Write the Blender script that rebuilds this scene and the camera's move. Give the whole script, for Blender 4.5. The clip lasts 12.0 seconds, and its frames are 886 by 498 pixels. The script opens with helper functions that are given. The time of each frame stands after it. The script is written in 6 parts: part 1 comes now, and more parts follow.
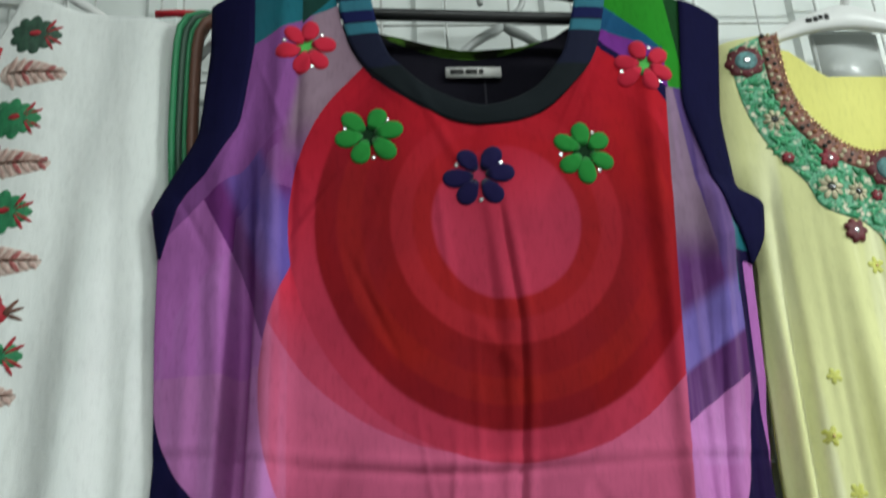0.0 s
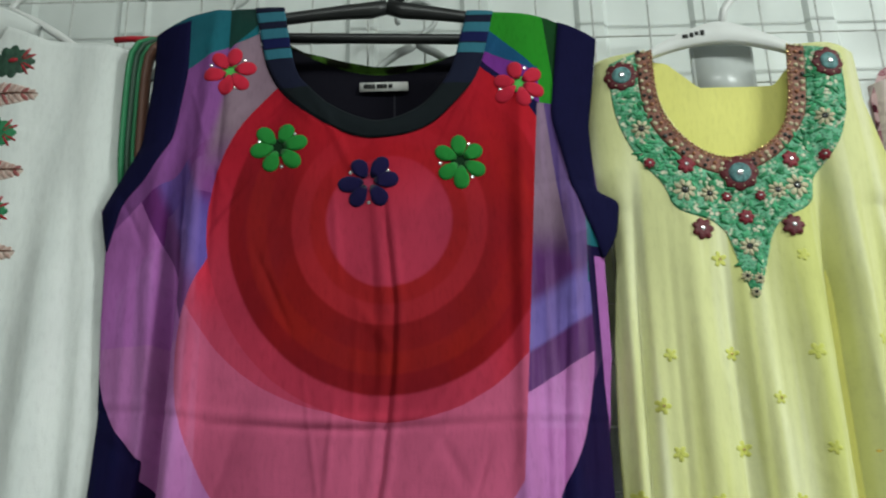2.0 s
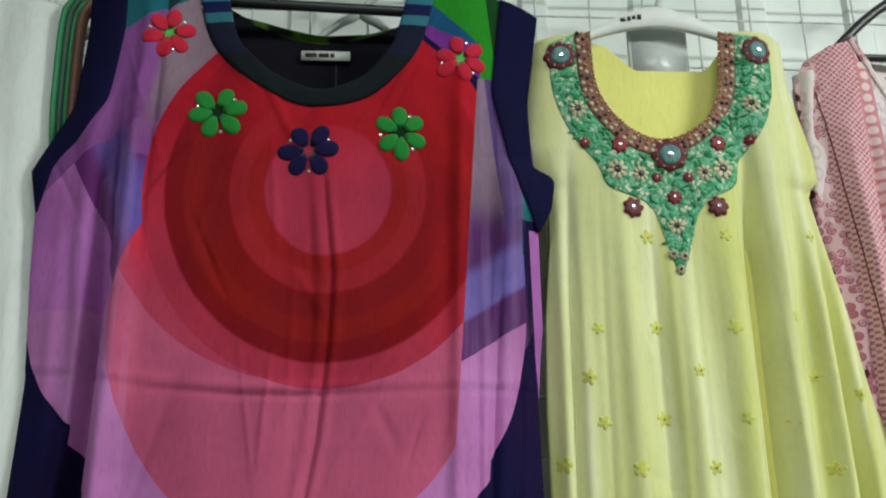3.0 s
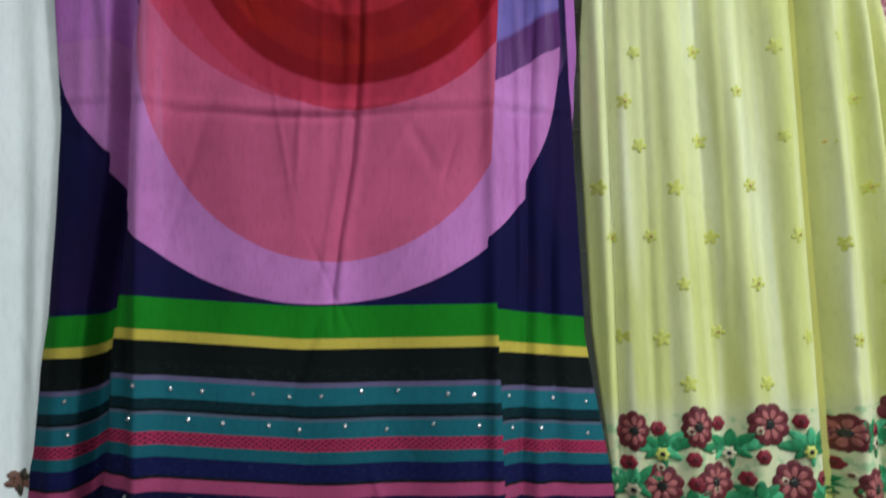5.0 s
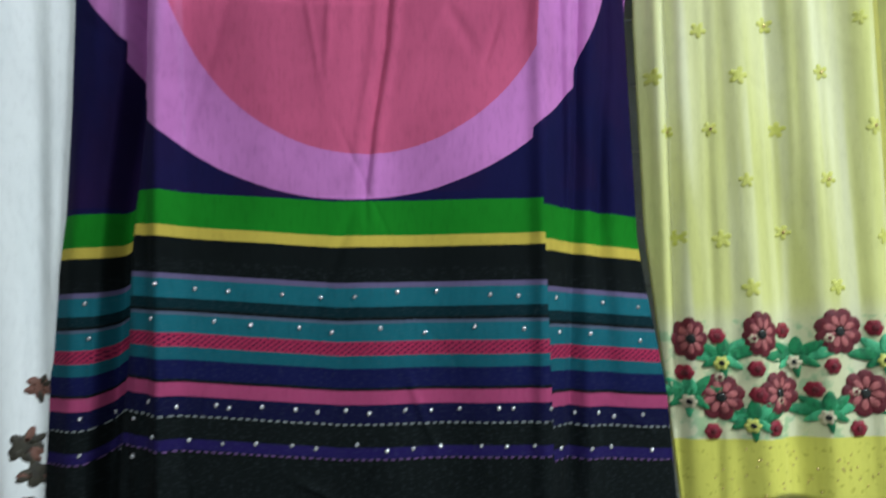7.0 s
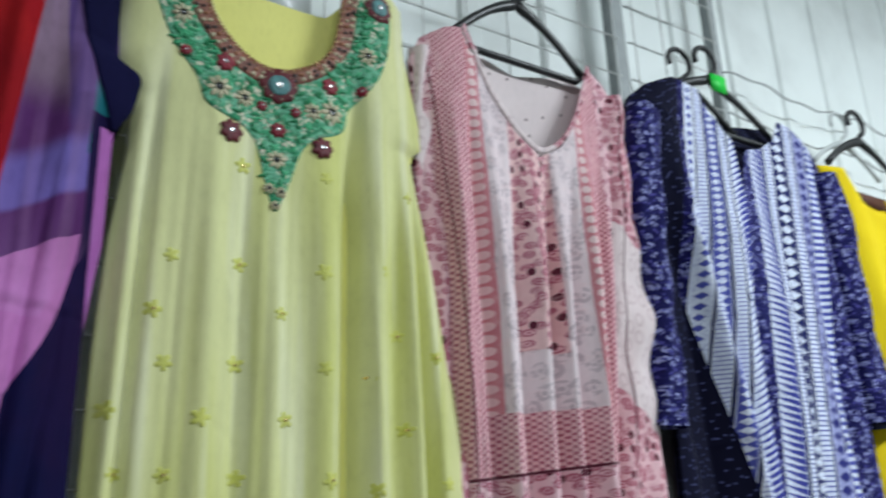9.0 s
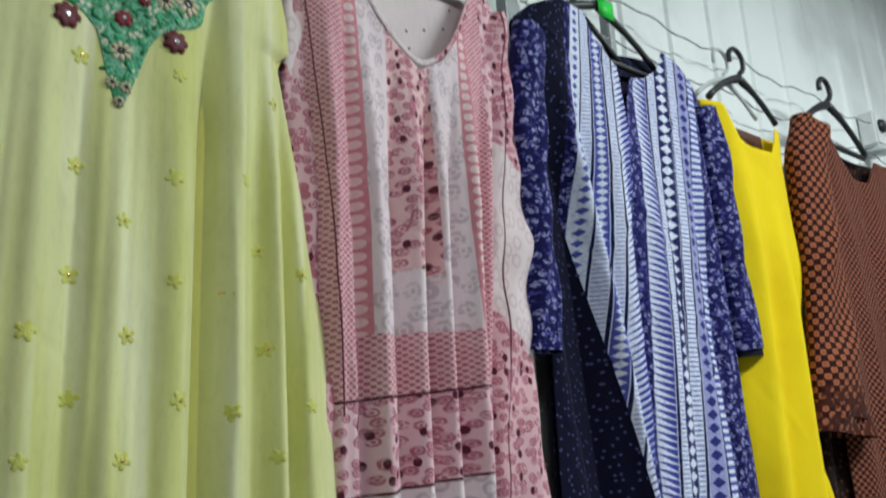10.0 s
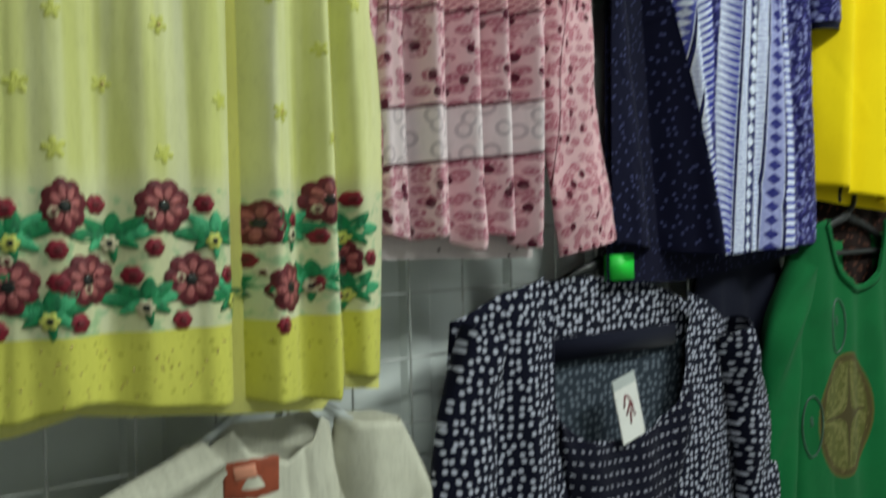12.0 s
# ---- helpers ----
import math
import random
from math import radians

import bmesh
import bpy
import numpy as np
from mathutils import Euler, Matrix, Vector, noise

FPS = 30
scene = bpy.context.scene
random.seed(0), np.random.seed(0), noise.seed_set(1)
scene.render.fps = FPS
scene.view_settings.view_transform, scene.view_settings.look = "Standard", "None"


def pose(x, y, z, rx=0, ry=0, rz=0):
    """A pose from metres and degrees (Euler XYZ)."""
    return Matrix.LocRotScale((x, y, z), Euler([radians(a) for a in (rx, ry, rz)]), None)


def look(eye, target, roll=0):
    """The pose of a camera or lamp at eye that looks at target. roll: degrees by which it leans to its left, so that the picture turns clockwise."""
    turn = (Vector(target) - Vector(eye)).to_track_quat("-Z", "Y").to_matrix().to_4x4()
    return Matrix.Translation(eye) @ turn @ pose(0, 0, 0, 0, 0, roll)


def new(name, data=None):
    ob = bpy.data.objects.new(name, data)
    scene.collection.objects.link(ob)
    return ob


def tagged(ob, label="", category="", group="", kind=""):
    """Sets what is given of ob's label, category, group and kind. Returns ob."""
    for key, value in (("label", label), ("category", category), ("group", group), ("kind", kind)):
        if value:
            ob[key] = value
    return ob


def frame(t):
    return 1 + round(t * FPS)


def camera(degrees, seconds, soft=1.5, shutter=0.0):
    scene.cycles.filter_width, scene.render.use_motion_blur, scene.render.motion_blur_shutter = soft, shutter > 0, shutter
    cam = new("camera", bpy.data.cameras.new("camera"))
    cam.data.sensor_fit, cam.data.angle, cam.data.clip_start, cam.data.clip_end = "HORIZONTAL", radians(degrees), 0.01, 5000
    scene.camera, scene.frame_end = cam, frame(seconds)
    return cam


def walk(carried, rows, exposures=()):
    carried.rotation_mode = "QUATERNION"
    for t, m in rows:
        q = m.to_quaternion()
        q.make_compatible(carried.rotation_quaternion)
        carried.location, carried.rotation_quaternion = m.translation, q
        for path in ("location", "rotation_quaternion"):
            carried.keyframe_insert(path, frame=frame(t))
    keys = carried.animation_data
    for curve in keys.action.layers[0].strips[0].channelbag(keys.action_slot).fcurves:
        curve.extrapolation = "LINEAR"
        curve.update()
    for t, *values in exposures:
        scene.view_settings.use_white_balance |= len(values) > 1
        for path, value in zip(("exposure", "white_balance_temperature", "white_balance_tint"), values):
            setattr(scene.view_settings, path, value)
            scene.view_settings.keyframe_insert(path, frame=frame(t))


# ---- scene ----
cam = camera(56.6, 12.0, soft=2.0, shutter=0.5)
PATH = [
    (0, (0.063, 0.02, 1.55), (0.218, 1.899, 2.218), -3.2),
    (0.5, (0.111, -0.004, 1.578), (0.197, 1.854, 2.313), -2.6),
    (1, (0.173, -0.071, 1.57), (0.161, 1.81, 2.251), -1.9),
    (1.5, (0.214, -0.113, 1.543), (0.17, 1.785, 2.171), -1.8),
    (2, (0.243, -0.136, 1.53), (0.244, 1.776, 2.114), -1.4),
    (2.5, (0.247, -0.15, 1.523), (0.347, 1.766, 2.088), -0.9),
    (2.7, (0.244, -0.149, 1.524), (0.392, 1.767, 2.079), -0.8),
    (4.3, (0.223, -0.145, 1.441), (0.383, 1.826, 1.743), -1.7),
    (5, (0.219, -0.117, 1.377), (0.331, 1.871, 1.567), -2.2),
    (5.5, (0.221, -0.101, 1.356), (0.276, 1.896, 1.444), -2.4),
    (6, (0.212, -0.103, 1.335), (0.239, 1.896, 1.373), -2.4),
    (6.5, (0.206, -0.091, 1.316), (0.215, 1.909, 1.335), -2.4),
    (6.7, (0.205, -0.071, 1.308), (0.21, 1.928, 1.351), -2.4),
    (8.5, (0.271, -0.018, 1.388), (1.05, 1.738, 1.945), -1.3),
    (9, (0.302, -0.012, 1.417), (1.332, 1.58, 2.055), -2.0),
    (9.5, (0.336, -0.001, 1.411), (1.524, 1.487, 2.022), -2.8),
    (10, (0.359, 0.021, 1.395), (1.61, 1.497, 1.899), -3.1),
    (10.5, (0.367, 0.037, 1.379), (1.628, 1.547, 1.743), -2.7),
    (11, (0.377, 0.048, 1.347), (1.634, 1.586, 1.584), -2.6),
    (11.5, (0.383, 0.059, 1.305), (1.632, 1.616, 1.419), -2.1),
    (12, (0.395, 0.067, 1.233), (1.572, 1.684, 1.192), -1.3),
]
EXPOSURES = [(0, 0.26, 6500, 13), (1, 0.06, 6500, 12), (2.7, 0.06, 6650, 11), (4.3, 0.14, 6300, 14), (5.5, 0.18, 6100, 18), (6.7, 0.34, 6000, 18), (8.4, 0.12, 6000, 17), (9, -0.18, 6000, 17), (9.5, -0.3, 6050, 17), (10.5, -0.4, 6400, 14), (12, -0.2, 6600, 9)]
walk(cam, [(t, look(eye, target, roll)) for t, eye, target, roll in PATH], EXPOSURES)

# ---- light: a closed market stall lit by tube lamps under its ceiling ----
world = bpy.data.worlds.new("world")
scene.world = world
world.use_nodes = True
world.node_tree.nodes["Background"].inputs[0].default_value = (0.85, 0.93, 1.0, 1)
world.node_tree.nodes["Background"].inputs[1].default_value = 0.12


def tube_lamp(x, y, z, length, watts, turn=0.0):
    """A ceiling tube: a white batten that carries a lit tube, and the lamp light itself."""
    data = bpy.data.lights.new("tube_light", "AREA")
    data.shape, data.size, data.size_y, data.energy, data.color = "RECTANGLE", length, 0.2, watts, (0.9, 1.0, 0.95)
    ob = new("tube_light", data)
    ob.matrix_world = pose(x, y, z - 0.075, 0, 0, turn)
    return ob


tube_lamp(0.3, -0.85, 2.9, 1.2, 22)
tube_lamp(2.25, -0.65, 2.9, 1.2, 78)

# ---- small tools ----
def c(r, g, b, k=1.0):
    """A colour from its 8-bit look, as a linear value."""
    return tuple(k * (v / 255 / 12.92 if v < 11 else ((v / 255 + 0.055) / 1.055) ** 2.4) for v in (r, g, b)) + (1,)


class S:
    """A number in a node tree, with arithmetic."""

    def __init__(self, nt, sock):
        self.nt, self.sock = nt, sock

    def op(self, what, *others, clamp=False):
        n = self.nt.nodes.new("ShaderNodeMath")
        n.operation, n.use_clamp = what, clamp
        for i, o in enumerate((self, *others)):
            if isinstance(o, S):
                self.nt.links.new(o.sock, n.inputs[i])
            else:
                n.inputs[i].default_value = o
        return S(self.nt, n.outputs[0])

    def __add__(self, o): return self.op("ADD", o)
    def __radd__(self, o): return self.op("ADD", o)
    def __sub__(self, o): return self.op("SUBTRACT", o)
    def __rsub__(self, o): return (self * -1) + o
    def __mul__(self, o): return self.op("MULTIPLY", o)
    def __rmul__(self, o): return self.op("MULTIPLY", o)
    def __truediv__(self, o): return self.op("DIVIDE", o)
    def __lt__(self, o): return self.op("LESS_THAN", o)
    def __gt__(self, o): return self.op("GREATER_THAN", o)
    def sin(self): return self.op("SINE")
    def frac(self): return self.op("FRACT")
    def floor(self): return self.op("FLOOR")
    def abs(self): return self.op("ABSOLUTE")
    def sqrt(self): return self.op("SQRT")
    def sq(self): return self * self
    def mn(self, o): return self.op("MINIMUM", o)
    def mx(self, o): return self.op("MAXIMUM", o)
    def between(self, a, b): return (self > a) * (self < b)

    def step(self, a, b):
        """0 at a, 1 at b, smooth between."""
        n = self.nt.nodes.new("ShaderNodeMapRange")
        n.interpolation_type = "SMOOTHSTEP"
        self.nt.links.new(self.sock, n.inputs[0])
        n.inputs[1].default_value, n.inputs[2].default_value = a, b
        return S(self.nt, n.outputs[0])


class Print:
    """The cloth's own coordinates in metres (u across, w up), and colours laid over one another."""

    def __init__(self, nt):
        self.nt = nt
        uv = nt.nodes.new("ShaderNodeUVMap")
        sep = nt.nodes.new("ShaderNodeSeparateXYZ")
        nt.links.new(uv.outputs[0], sep.inputs[0])
        self.uv, self.u, self.w = uv.outputs[0], S(nt, sep.outputs[0]), S(nt, sep.outputs[1])
        self.col = None

    def base(self, rgba):
        n = self.nt.nodes.new("ShaderNodeRGB")
        n.outputs[0].default_value = rgba
        self.col = n.outputs[0]

    def over(self, fac, rgba, blend="MIX"):
        n = self.nt.nodes.new("ShaderNodeMix")
        n.data_type, n.blend_type = "RGBA", blend
        n.clamp_factor = True
        if isinstance(fac, S):
            self.nt.links.new(fac.sock, n.inputs[0])
        else:
            n.inputs[0].default_value = fac
        self.nt.links.new(self.col, n.inputs[6])
        if isinstance(rgba, tuple):
            n.inputs[7].default_value = rgba
        else:
            self.nt.links.new(rgba, n.inputs[7])
        self.col = n.outputs[2]

    def noise(self, scale, detail=3.0, stretch=(1, 1), rough=0.55):
        m = self.nt.nodes.new("ShaderNodeMapping")
        m.inputs["Scale"].default_value = (stretch[0], stretch[1], 1)
        self.nt.links.new(self.uv, m.inputs[0])
        n = self.nt.nodes.new("ShaderNodeTexNoise")
        n.inputs["Scale"].default_value, n.inputs["Detail"].default_value, n.inputs["Roughness"].default_value = scale, detail, rough
        self.nt.links.new(m.outputs[0], n.inputs["Vector"])
        return S(self.nt, n.outputs[0])

    def cells(self, scale, stretch=(1, 1), jitter=1.0, what="Distance", feature="F1"):
        m = self.nt.nodes.new("ShaderNodeMapping")
        m.inputs["Scale"].default_value = (stretch[0], stretch[1], 1)
        self.nt.links.new(self.uv, m.inputs[0])
        n = self.nt.nodes.new("ShaderNodeTexVoronoi")
        n.voronoi_dimensions, n.feature = "2D", feature
        n.inputs["Scale"].default_value, n.inputs["Randomness"].default_value = scale, jitter
        self.nt.links.new(m.outputs[0], n.inputs["Vector"])
        out = n.outputs[what]
        if what == "Color":
            sep = self.nt.nodes.new("ShaderNodeSeparateColor")
            self.nt.links.new(out, sep.inputs[0])
            out = sep.outputs[0]
        return S(self.nt, out)


def cloth(name, paint, rough=0.85, sheen=0.03, bump=0.2, vary=0.16, shine=0.12):
    """A woven cloth: paint(p) lays the print; thread, slubs and rubbed places vary it."""
    m = bpy.data.materials.new(name)
    m.use_nodes = True
    nt = m.node_tree
    b = nt.nodes["Principled BSDF"]
    p = Print(nt)
    paint(p)
    p.over(p.noise(9, 4).step(0.35, 0.75) * vary, (0.30, 0.30, 0.32, 1), "MULTIPLY")
    p.over(p.noise(260, 2, (1, 0.25)).step(0.45, 0.8) * (vary * 1.1), (0.35, 0.35, 0.35, 1), "MULTIPLY")
    nt.links.new(p.col, b.inputs["Base Color"])
    b.inputs["Roughness"].default_value = rough
    b.inputs["Specular IOR Level"].default_value = shine
    b.inputs["Sheen Weight"].default_value = sheen
    b.inputs["Sheen Roughness"].default_value = 0.5
    h = p.noise(700, 2, (1, 0.6)) * 0.25 + p.noise(26, 3, (1, 0.3)) * 2.2 + p.noise(9, 2, (1, 0.4)) * 4.0
    bn = nt.nodes.new("ShaderNodeBump")
    bn.inputs["Strength"].default_value, bn.inputs["Distance"].default_value = bump, 0.004
    nt.links.new(h.sock, bn.inputs["Height"])
    nt.links.new(bn.outputs[0], b.inputs["Normal"])
    return m


def plain(name, rgba, rough=0.5, metal=0.0, vary=0.12, scale=30.0, bump=0.1, shine=0.5):
    """Paint, plastic, thread or metal, with a slight unevenness."""
    m = bpy.data.materials.new(name)
    m.use_nodes = True
    nt = m.node_tree
    b = nt.nodes["Principled BSDF"]
    tc = nt.nodes.new("ShaderNodeTexCoord")
    n = nt.nodes.new("ShaderNodeTexNoise")
    n.inputs["Scale"].default_value, n.inputs["Detail"].default_value = scale, 5
    nt.links.new(tc.outputs["Object"], n.inputs["Vector"])
    mix = nt.nodes.new("ShaderNodeMix")
    mix.data_type, mix.blend_type = "RGBA", "MULTIPLY"
    f = S(nt, n.outputs[0]).step(0.4, 0.75) * vary
    nt.links.new(f.sock, mix.inputs[0])
    mix.inputs[6].default_value, mix.inputs[7].default_value = rgba, (0.35, 0.34, 0.33, 1)
    nt.links.new(mix.outputs[2], b.inputs["Base Color"])
    b.inputs["Roughness"].default_value, b.inputs["Metallic"].default_value = rough, metal
    b.inputs["Specular IOR Level"].default_value = shine
    bn = nt.nodes.new("ShaderNodeBump")
    bn.inputs["Strength"].default_value, bn.inputs["Distance"].default_value = bump, 0.001
    nt.links.new(n.outputs[0], bn.inputs["Height"])
    nt.links.new(bn.outputs[0], b.inputs["Normal"])
    return m


def empty(name, x, y, z, label, category, group="", kind=""):
    ob = new(name)
    ob.matrix_world = pose(x, y, z)
    ob.empty_display_size = 0.02
    return tagged(ob, label, category, group, kind)


def origin(ob):
    """Where a thing or part stands, in the world."""
    o = Vector((0, 0, 0))
    while ob is not None:
        o, ob = o + ob.location, ob.parent
    return o


def part(name, bm, material, parent, label="", smooth=True):
    """Links a bmesh, drawn in world metres, as one mesh under a thing or part."""
    me = bpy.data.meshes.new(name)
    bm.to_mesh(me)
    bm.free()
    if smooth:
        me.polygons.foreach_set("use_smooth", [True] * len(me.polygons))
    me.materials.append(material)
    ob = new(name, me)
    if parent is not None:
        o = origin(parent)
        me.transform(Matrix.Translation(-o))
        ob.parent = parent
    if label:
        ob["label"] = label
    return ob


def mesh_part(name, verts, faces, uvs, material, parent, label="", solid=0.0):
    """A mesh from arrays in world metres, with cloth coordinates, under a thing."""
    o = np.array(origin(parent)) if parent is not None else np.zeros(3)
    me = bpy.data.meshes.new(name)
    me.from_pydata((np.asarray(verts) - o).tolist(), [], faces)
    layer = me.uv_layers.new(name="UVMap")
    loops = np.empty(len(me.loops), dtype=np.int32)
    me.loops.foreach_get("vertex_index", loops)
    layer.data.foreach_set("uv", np.asarray(uvs)[loops].astype(np.float32).ravel())
    me.polygons.foreach_set("use_smooth", [True] * len(me.polygons))
    me.materials.append(material)
    ob = new(name, me)
    ob.parent = parent
    if solid:
        mod = ob.modifiers.new("thickness", "SOLIDIFY")
        mod.thickness, mod.offset = solid, -1.0
    if label:
        ob["label"] = label
    return ob


def grid_faces(nu, nv):
    return [(j * nu + i, j * nu + i + 1, (j + 1) * nu + i + 1, (j + 1) * nu + i) for j in range(nv - 1) for i in range(nu - 1)]


def along(points, n, rounds=0):
    """n points evenly spaced along a smooth line through the given ones."""
    p = np.array(points, float)
    d = np.r_[0, np.cumsum(np.linalg.norm(np.diff(p, axis=0), axis=1))]
    t = np.linspace(0, d[-1], n)
    q = np.stack([np.interp(t, d, p[:, k]) for k in range(p.shape[1])], 1)
    for _ in range(rounds or max(1, n // 14)):
        q[1:-1] = 0.25 * q[:-2] + 0.5 * q[1:-1] + 0.25 * q[2:]
    return q


def curve(points, n):
    """n points evenly spaced along a rounded line that passes through all the given ones."""
    p = np.array(points, float)
    q = np.vstack([2 * p[0] - p[1], p, 2 * p[-1] - p[-2]])
    t = np.linspace(0, 1, 24, endpoint=False)[:, None]
    out = []
    for a, b, d, e in zip(q, q[1:], q[2:], q[3:]):
        out.append(0.5 * (2 * b + (d - a) * t + (2 * a - 5 * b + 4 * d - e) * t ** 2 + (3 * b - a - 3 * d + e) * t ** 3))
    return along(np.vstack(out + [p[-1:]]), n, 1)


def sweep(bm, points, radius, sides=8, flat=1.0):
    """A rod along a line of points; radius may be a list; flat squeezes it in y."""
    pts = [Vector(p) for p in points]
    rs = radius if isinstance(radius, (list, tuple)) else [radius] * len(pts)
    rings, up = [], None
    for i, p in enumerate(pts):
        d = (pts[min(i + 1, len(pts) - 1)] - pts[max(i - 1, 0)]).normalized()
        a = Vector((0, 1, 0)) if abs(d.y) < 0.9 else Vector((1, 0, 0))
        s = d.cross(a).normalized()
        a = s.cross(d).normalized()
        rings.append([bm.verts.new(p + (s * math.cos(k * math.tau / sides) + a * math.sin(k * math.tau / sides) * flat) * rs[i]) for k in range(sides)])
    for r0, r1 in zip(rings, rings[1:]):
        for k in range(sides):
            bm.faces.new((r0[k], r0[(k + 1) % sides], r1[(k + 1) % sides], r1[k]))
    bm.faces.new(rings[0][::-1])
    bm.faces.new(rings[-1])


def slab(bm, x0, x1, y0, y1, z0, z1, bevel=0.0):
    m = Matrix.Translation(((x0 + x1) / 2, (y0 + y1) / 2, (z0 + z1) / 2)) @ Matrix.Diagonal((x1 - x0, y1 - y0, z1 - z0, 1))
    r = bmesh.ops.create_cube(bm, size=1, matrix=m)
    if bevel:
        edges = list({e for v in r["verts"] for e in v.link_edges})
        bmesh.ops.bevel(bm, geom=edges, offset=bevel, segments=2, affect="EDGES")


class Garment:
    """The hang of a garment: its edges (height, x), its distance y, and its folds
    (x at top, top, x at bottom, bottom, width, depth towards the viewer)."""

    def __init__(self, left, right, y0, folds=(), turn=0.024, seed=1, ripple=0.0025, lean=0.0, zref=1.6, creases=26, crumple=0.0018, slant=9.0):
        self.left, self.right = np.array(sorted(left)), np.array(sorted(right))
        self.y0, self.folds, self.turn, self.lean, self.zref = y0, folds, turn, lean, zref
        r = np.random.RandomState(seed)
        self.waves = [(r.uniform(8, 75), r.uniform(-slant, slant), r.uniform(0, 6.3), r.uniform(0.3, 1)) for _ in range(9)]
        self.ripple = ripple
        xa, xb, za, zb = self.left[:, 1].min(), self.right[:, 1].max(), self.left[0, 0], self.left[-1, 0]
        self.creases = [(r.uniform(xa, xb), r.uniform(za, zb), r.normal(1.57, 0.5), r.uniform(0.02, 0.09), r.uniform(0.0025, 0.007), crumple * r.uniform(-1, 1)) for _ in range(creases)]

    def edges(self, z):
        return np.interp(z, self.left[:, 0], self.left[:, 1]), np.interp(z, self.right[:, 0], self.right[:, 1])

    def y(self, x, z):
        x, z = np.asarray(x, float), np.asarray(z, float)
        a, b = self.edges(z)
        s = np.clip((x - a) / (b - a), 0, 1)
        y = self.y0 + self.lean * (z - self.zref) + self.turn * np.abs(2 * s - 1) ** 7
        inside = 1 - np.abs(2 * s - 1) ** 12
        for xt, zt, xb, zb, w, amp in self.folds:
            k = np.clip((zt - z) / (zt - zb), -0.2, 1.3)
            grow = np.clip((zt + 0.06 - z) / 0.2, 0, 1) * np.clip((z - zb + 0.12) / 0.12, 0, 1)
            y = y - amp * grow * inside * np.exp(-((x - (xt + (xb - xt) * k)) / w) ** 2)
        for cx, cz, a, length, width, amp in self.creases:
            dx, dz = x - cx, z - cz
            y = y - amp * inside * np.exp(-((dx * math.cos(a) + dz * math.sin(a)) / length) ** 2 - ((dz * math.cos(a) - dx * math.sin(a)) / width) ** 2)
        for f, g, ph, am in self.waves:
            y = y - self.ripple * am * inside * np.sin(x * f + z * g + ph)
        return y

    def panel(self, name, top, bottom, material, parent, nu=110, nv=120, label="", back=None, solid=0.0, hem=0.0):
        """A cloth panel between the edges. top, bottom: lines (x, z). back: a fixed depth behind the front."""
        top, bottom = np.array(top, float), np.array(bottom, float)
        s = np.linspace(0, 1, nu)
        zt = np.interp(top[0, 0] + (top[-1, 0] - top[0, 0]) * s, top[:, 0], top[:, 1])
        zb = np.interp(bottom[0, 0] + (bottom[-1, 0] - bottom[0, 0]) * s, bottom[:, 0], bottom[:, 1])
        for _ in range(40):
            a, b = self.edges(zt)
            zt = 0.7 * zt + 0.3 * np.interp(a + (b - a) * s, top[:, 0], top[:, 1])
        v = np.linspace(0, 1, nv)[:, None]
        z = zt + (zb - zt) * v
        a, b = self.edges(z)
        # inner threads run smoothly; only those near the edge follow its notches
        zz = np.linspace(z.min() - 0.05, z.max() + 0.05, 400)
        ea, eb = self.edges(zz)
        k = np.ones(81) / 81
        ea, eb = (np.convolve(np.pad(e, 40, "edge"), k, "valid") for e in (ea, eb))
        sa, sb = np.interp(z, zz, ea), np.interp(z, zz, eb)
        x = sa + (sb - sa) * s + (a - sa) * (1 - s) ** 5 + (b - sb) * s ** 5
        if back is None:
            y = self.y(x, z)
        else:
            y = self.y0 + back + self.lean * (z - self.zref) - 0.002 * np.sin(x * 40 + z * 5)
        if hem:
            y = y - hem * np.exp(-((1 - v) / 0.012) ** 2)
        verts = np.stack([x, y, z], -1).reshape(-1, 3)
        uvs = np.stack([x, z], -1).reshape(-1, 2)
        return mesh_part(name, verts, grid_faces(nu, nv), uvs, material, parent, label, solid)

    def strip(self, name, edge_a, edge_b, material, parent, lift=0.002, n=70, m=8, label="", puff=0.0015, solid=0.0015, rounds=0):
        """A band of cloth sewn on between two lines (x, z)."""
        a, b = along(edge_a, n, rounds), along(edge_b, n, rounds)
        k = np.linspace(0, 1, m)[:, None, None]
        q = (a + (b - a) * k).reshape(-1, 2)
        bow = np.repeat(np.sin(np.linspace(0, math.pi, m)) * puff, n)
        verts = np.stack([q[:, 0], self.y(q[:, 0], q[:, 1]) - lift - bow, q[:, 1]], 1)
        return mesh_part(name, verts, grid_faces(n, m), q, material, parent, label, solid)

    def patch(self, bm, cx, cz, shape, lift=0.0015, dome=0.0015):
        """A raised sewn piece: shape is its outline (x, z) about its centre."""
        n = len(shape)
        q = np.array(shape)
        ring = [(1.0, 0.0), (0.93, 0.7), (0.55, 1.0)]
        rows = []
        for k, h in ring:
            x, z = cx + q[:, 0] * k, cz + q[:, 1] * k
            y = self.y(x, z) - lift - dome * h
            rows.append([bm.verts.new(p) for p in zip(x, y, z)])
        base_y = self.y(cx + q[:, 0], cz + q[:, 1]) + 0.002
        rows.insert(0, [bm.verts.new(p) for p in zip(cx + q[:, 0], base_y, cz + q[:, 1])])
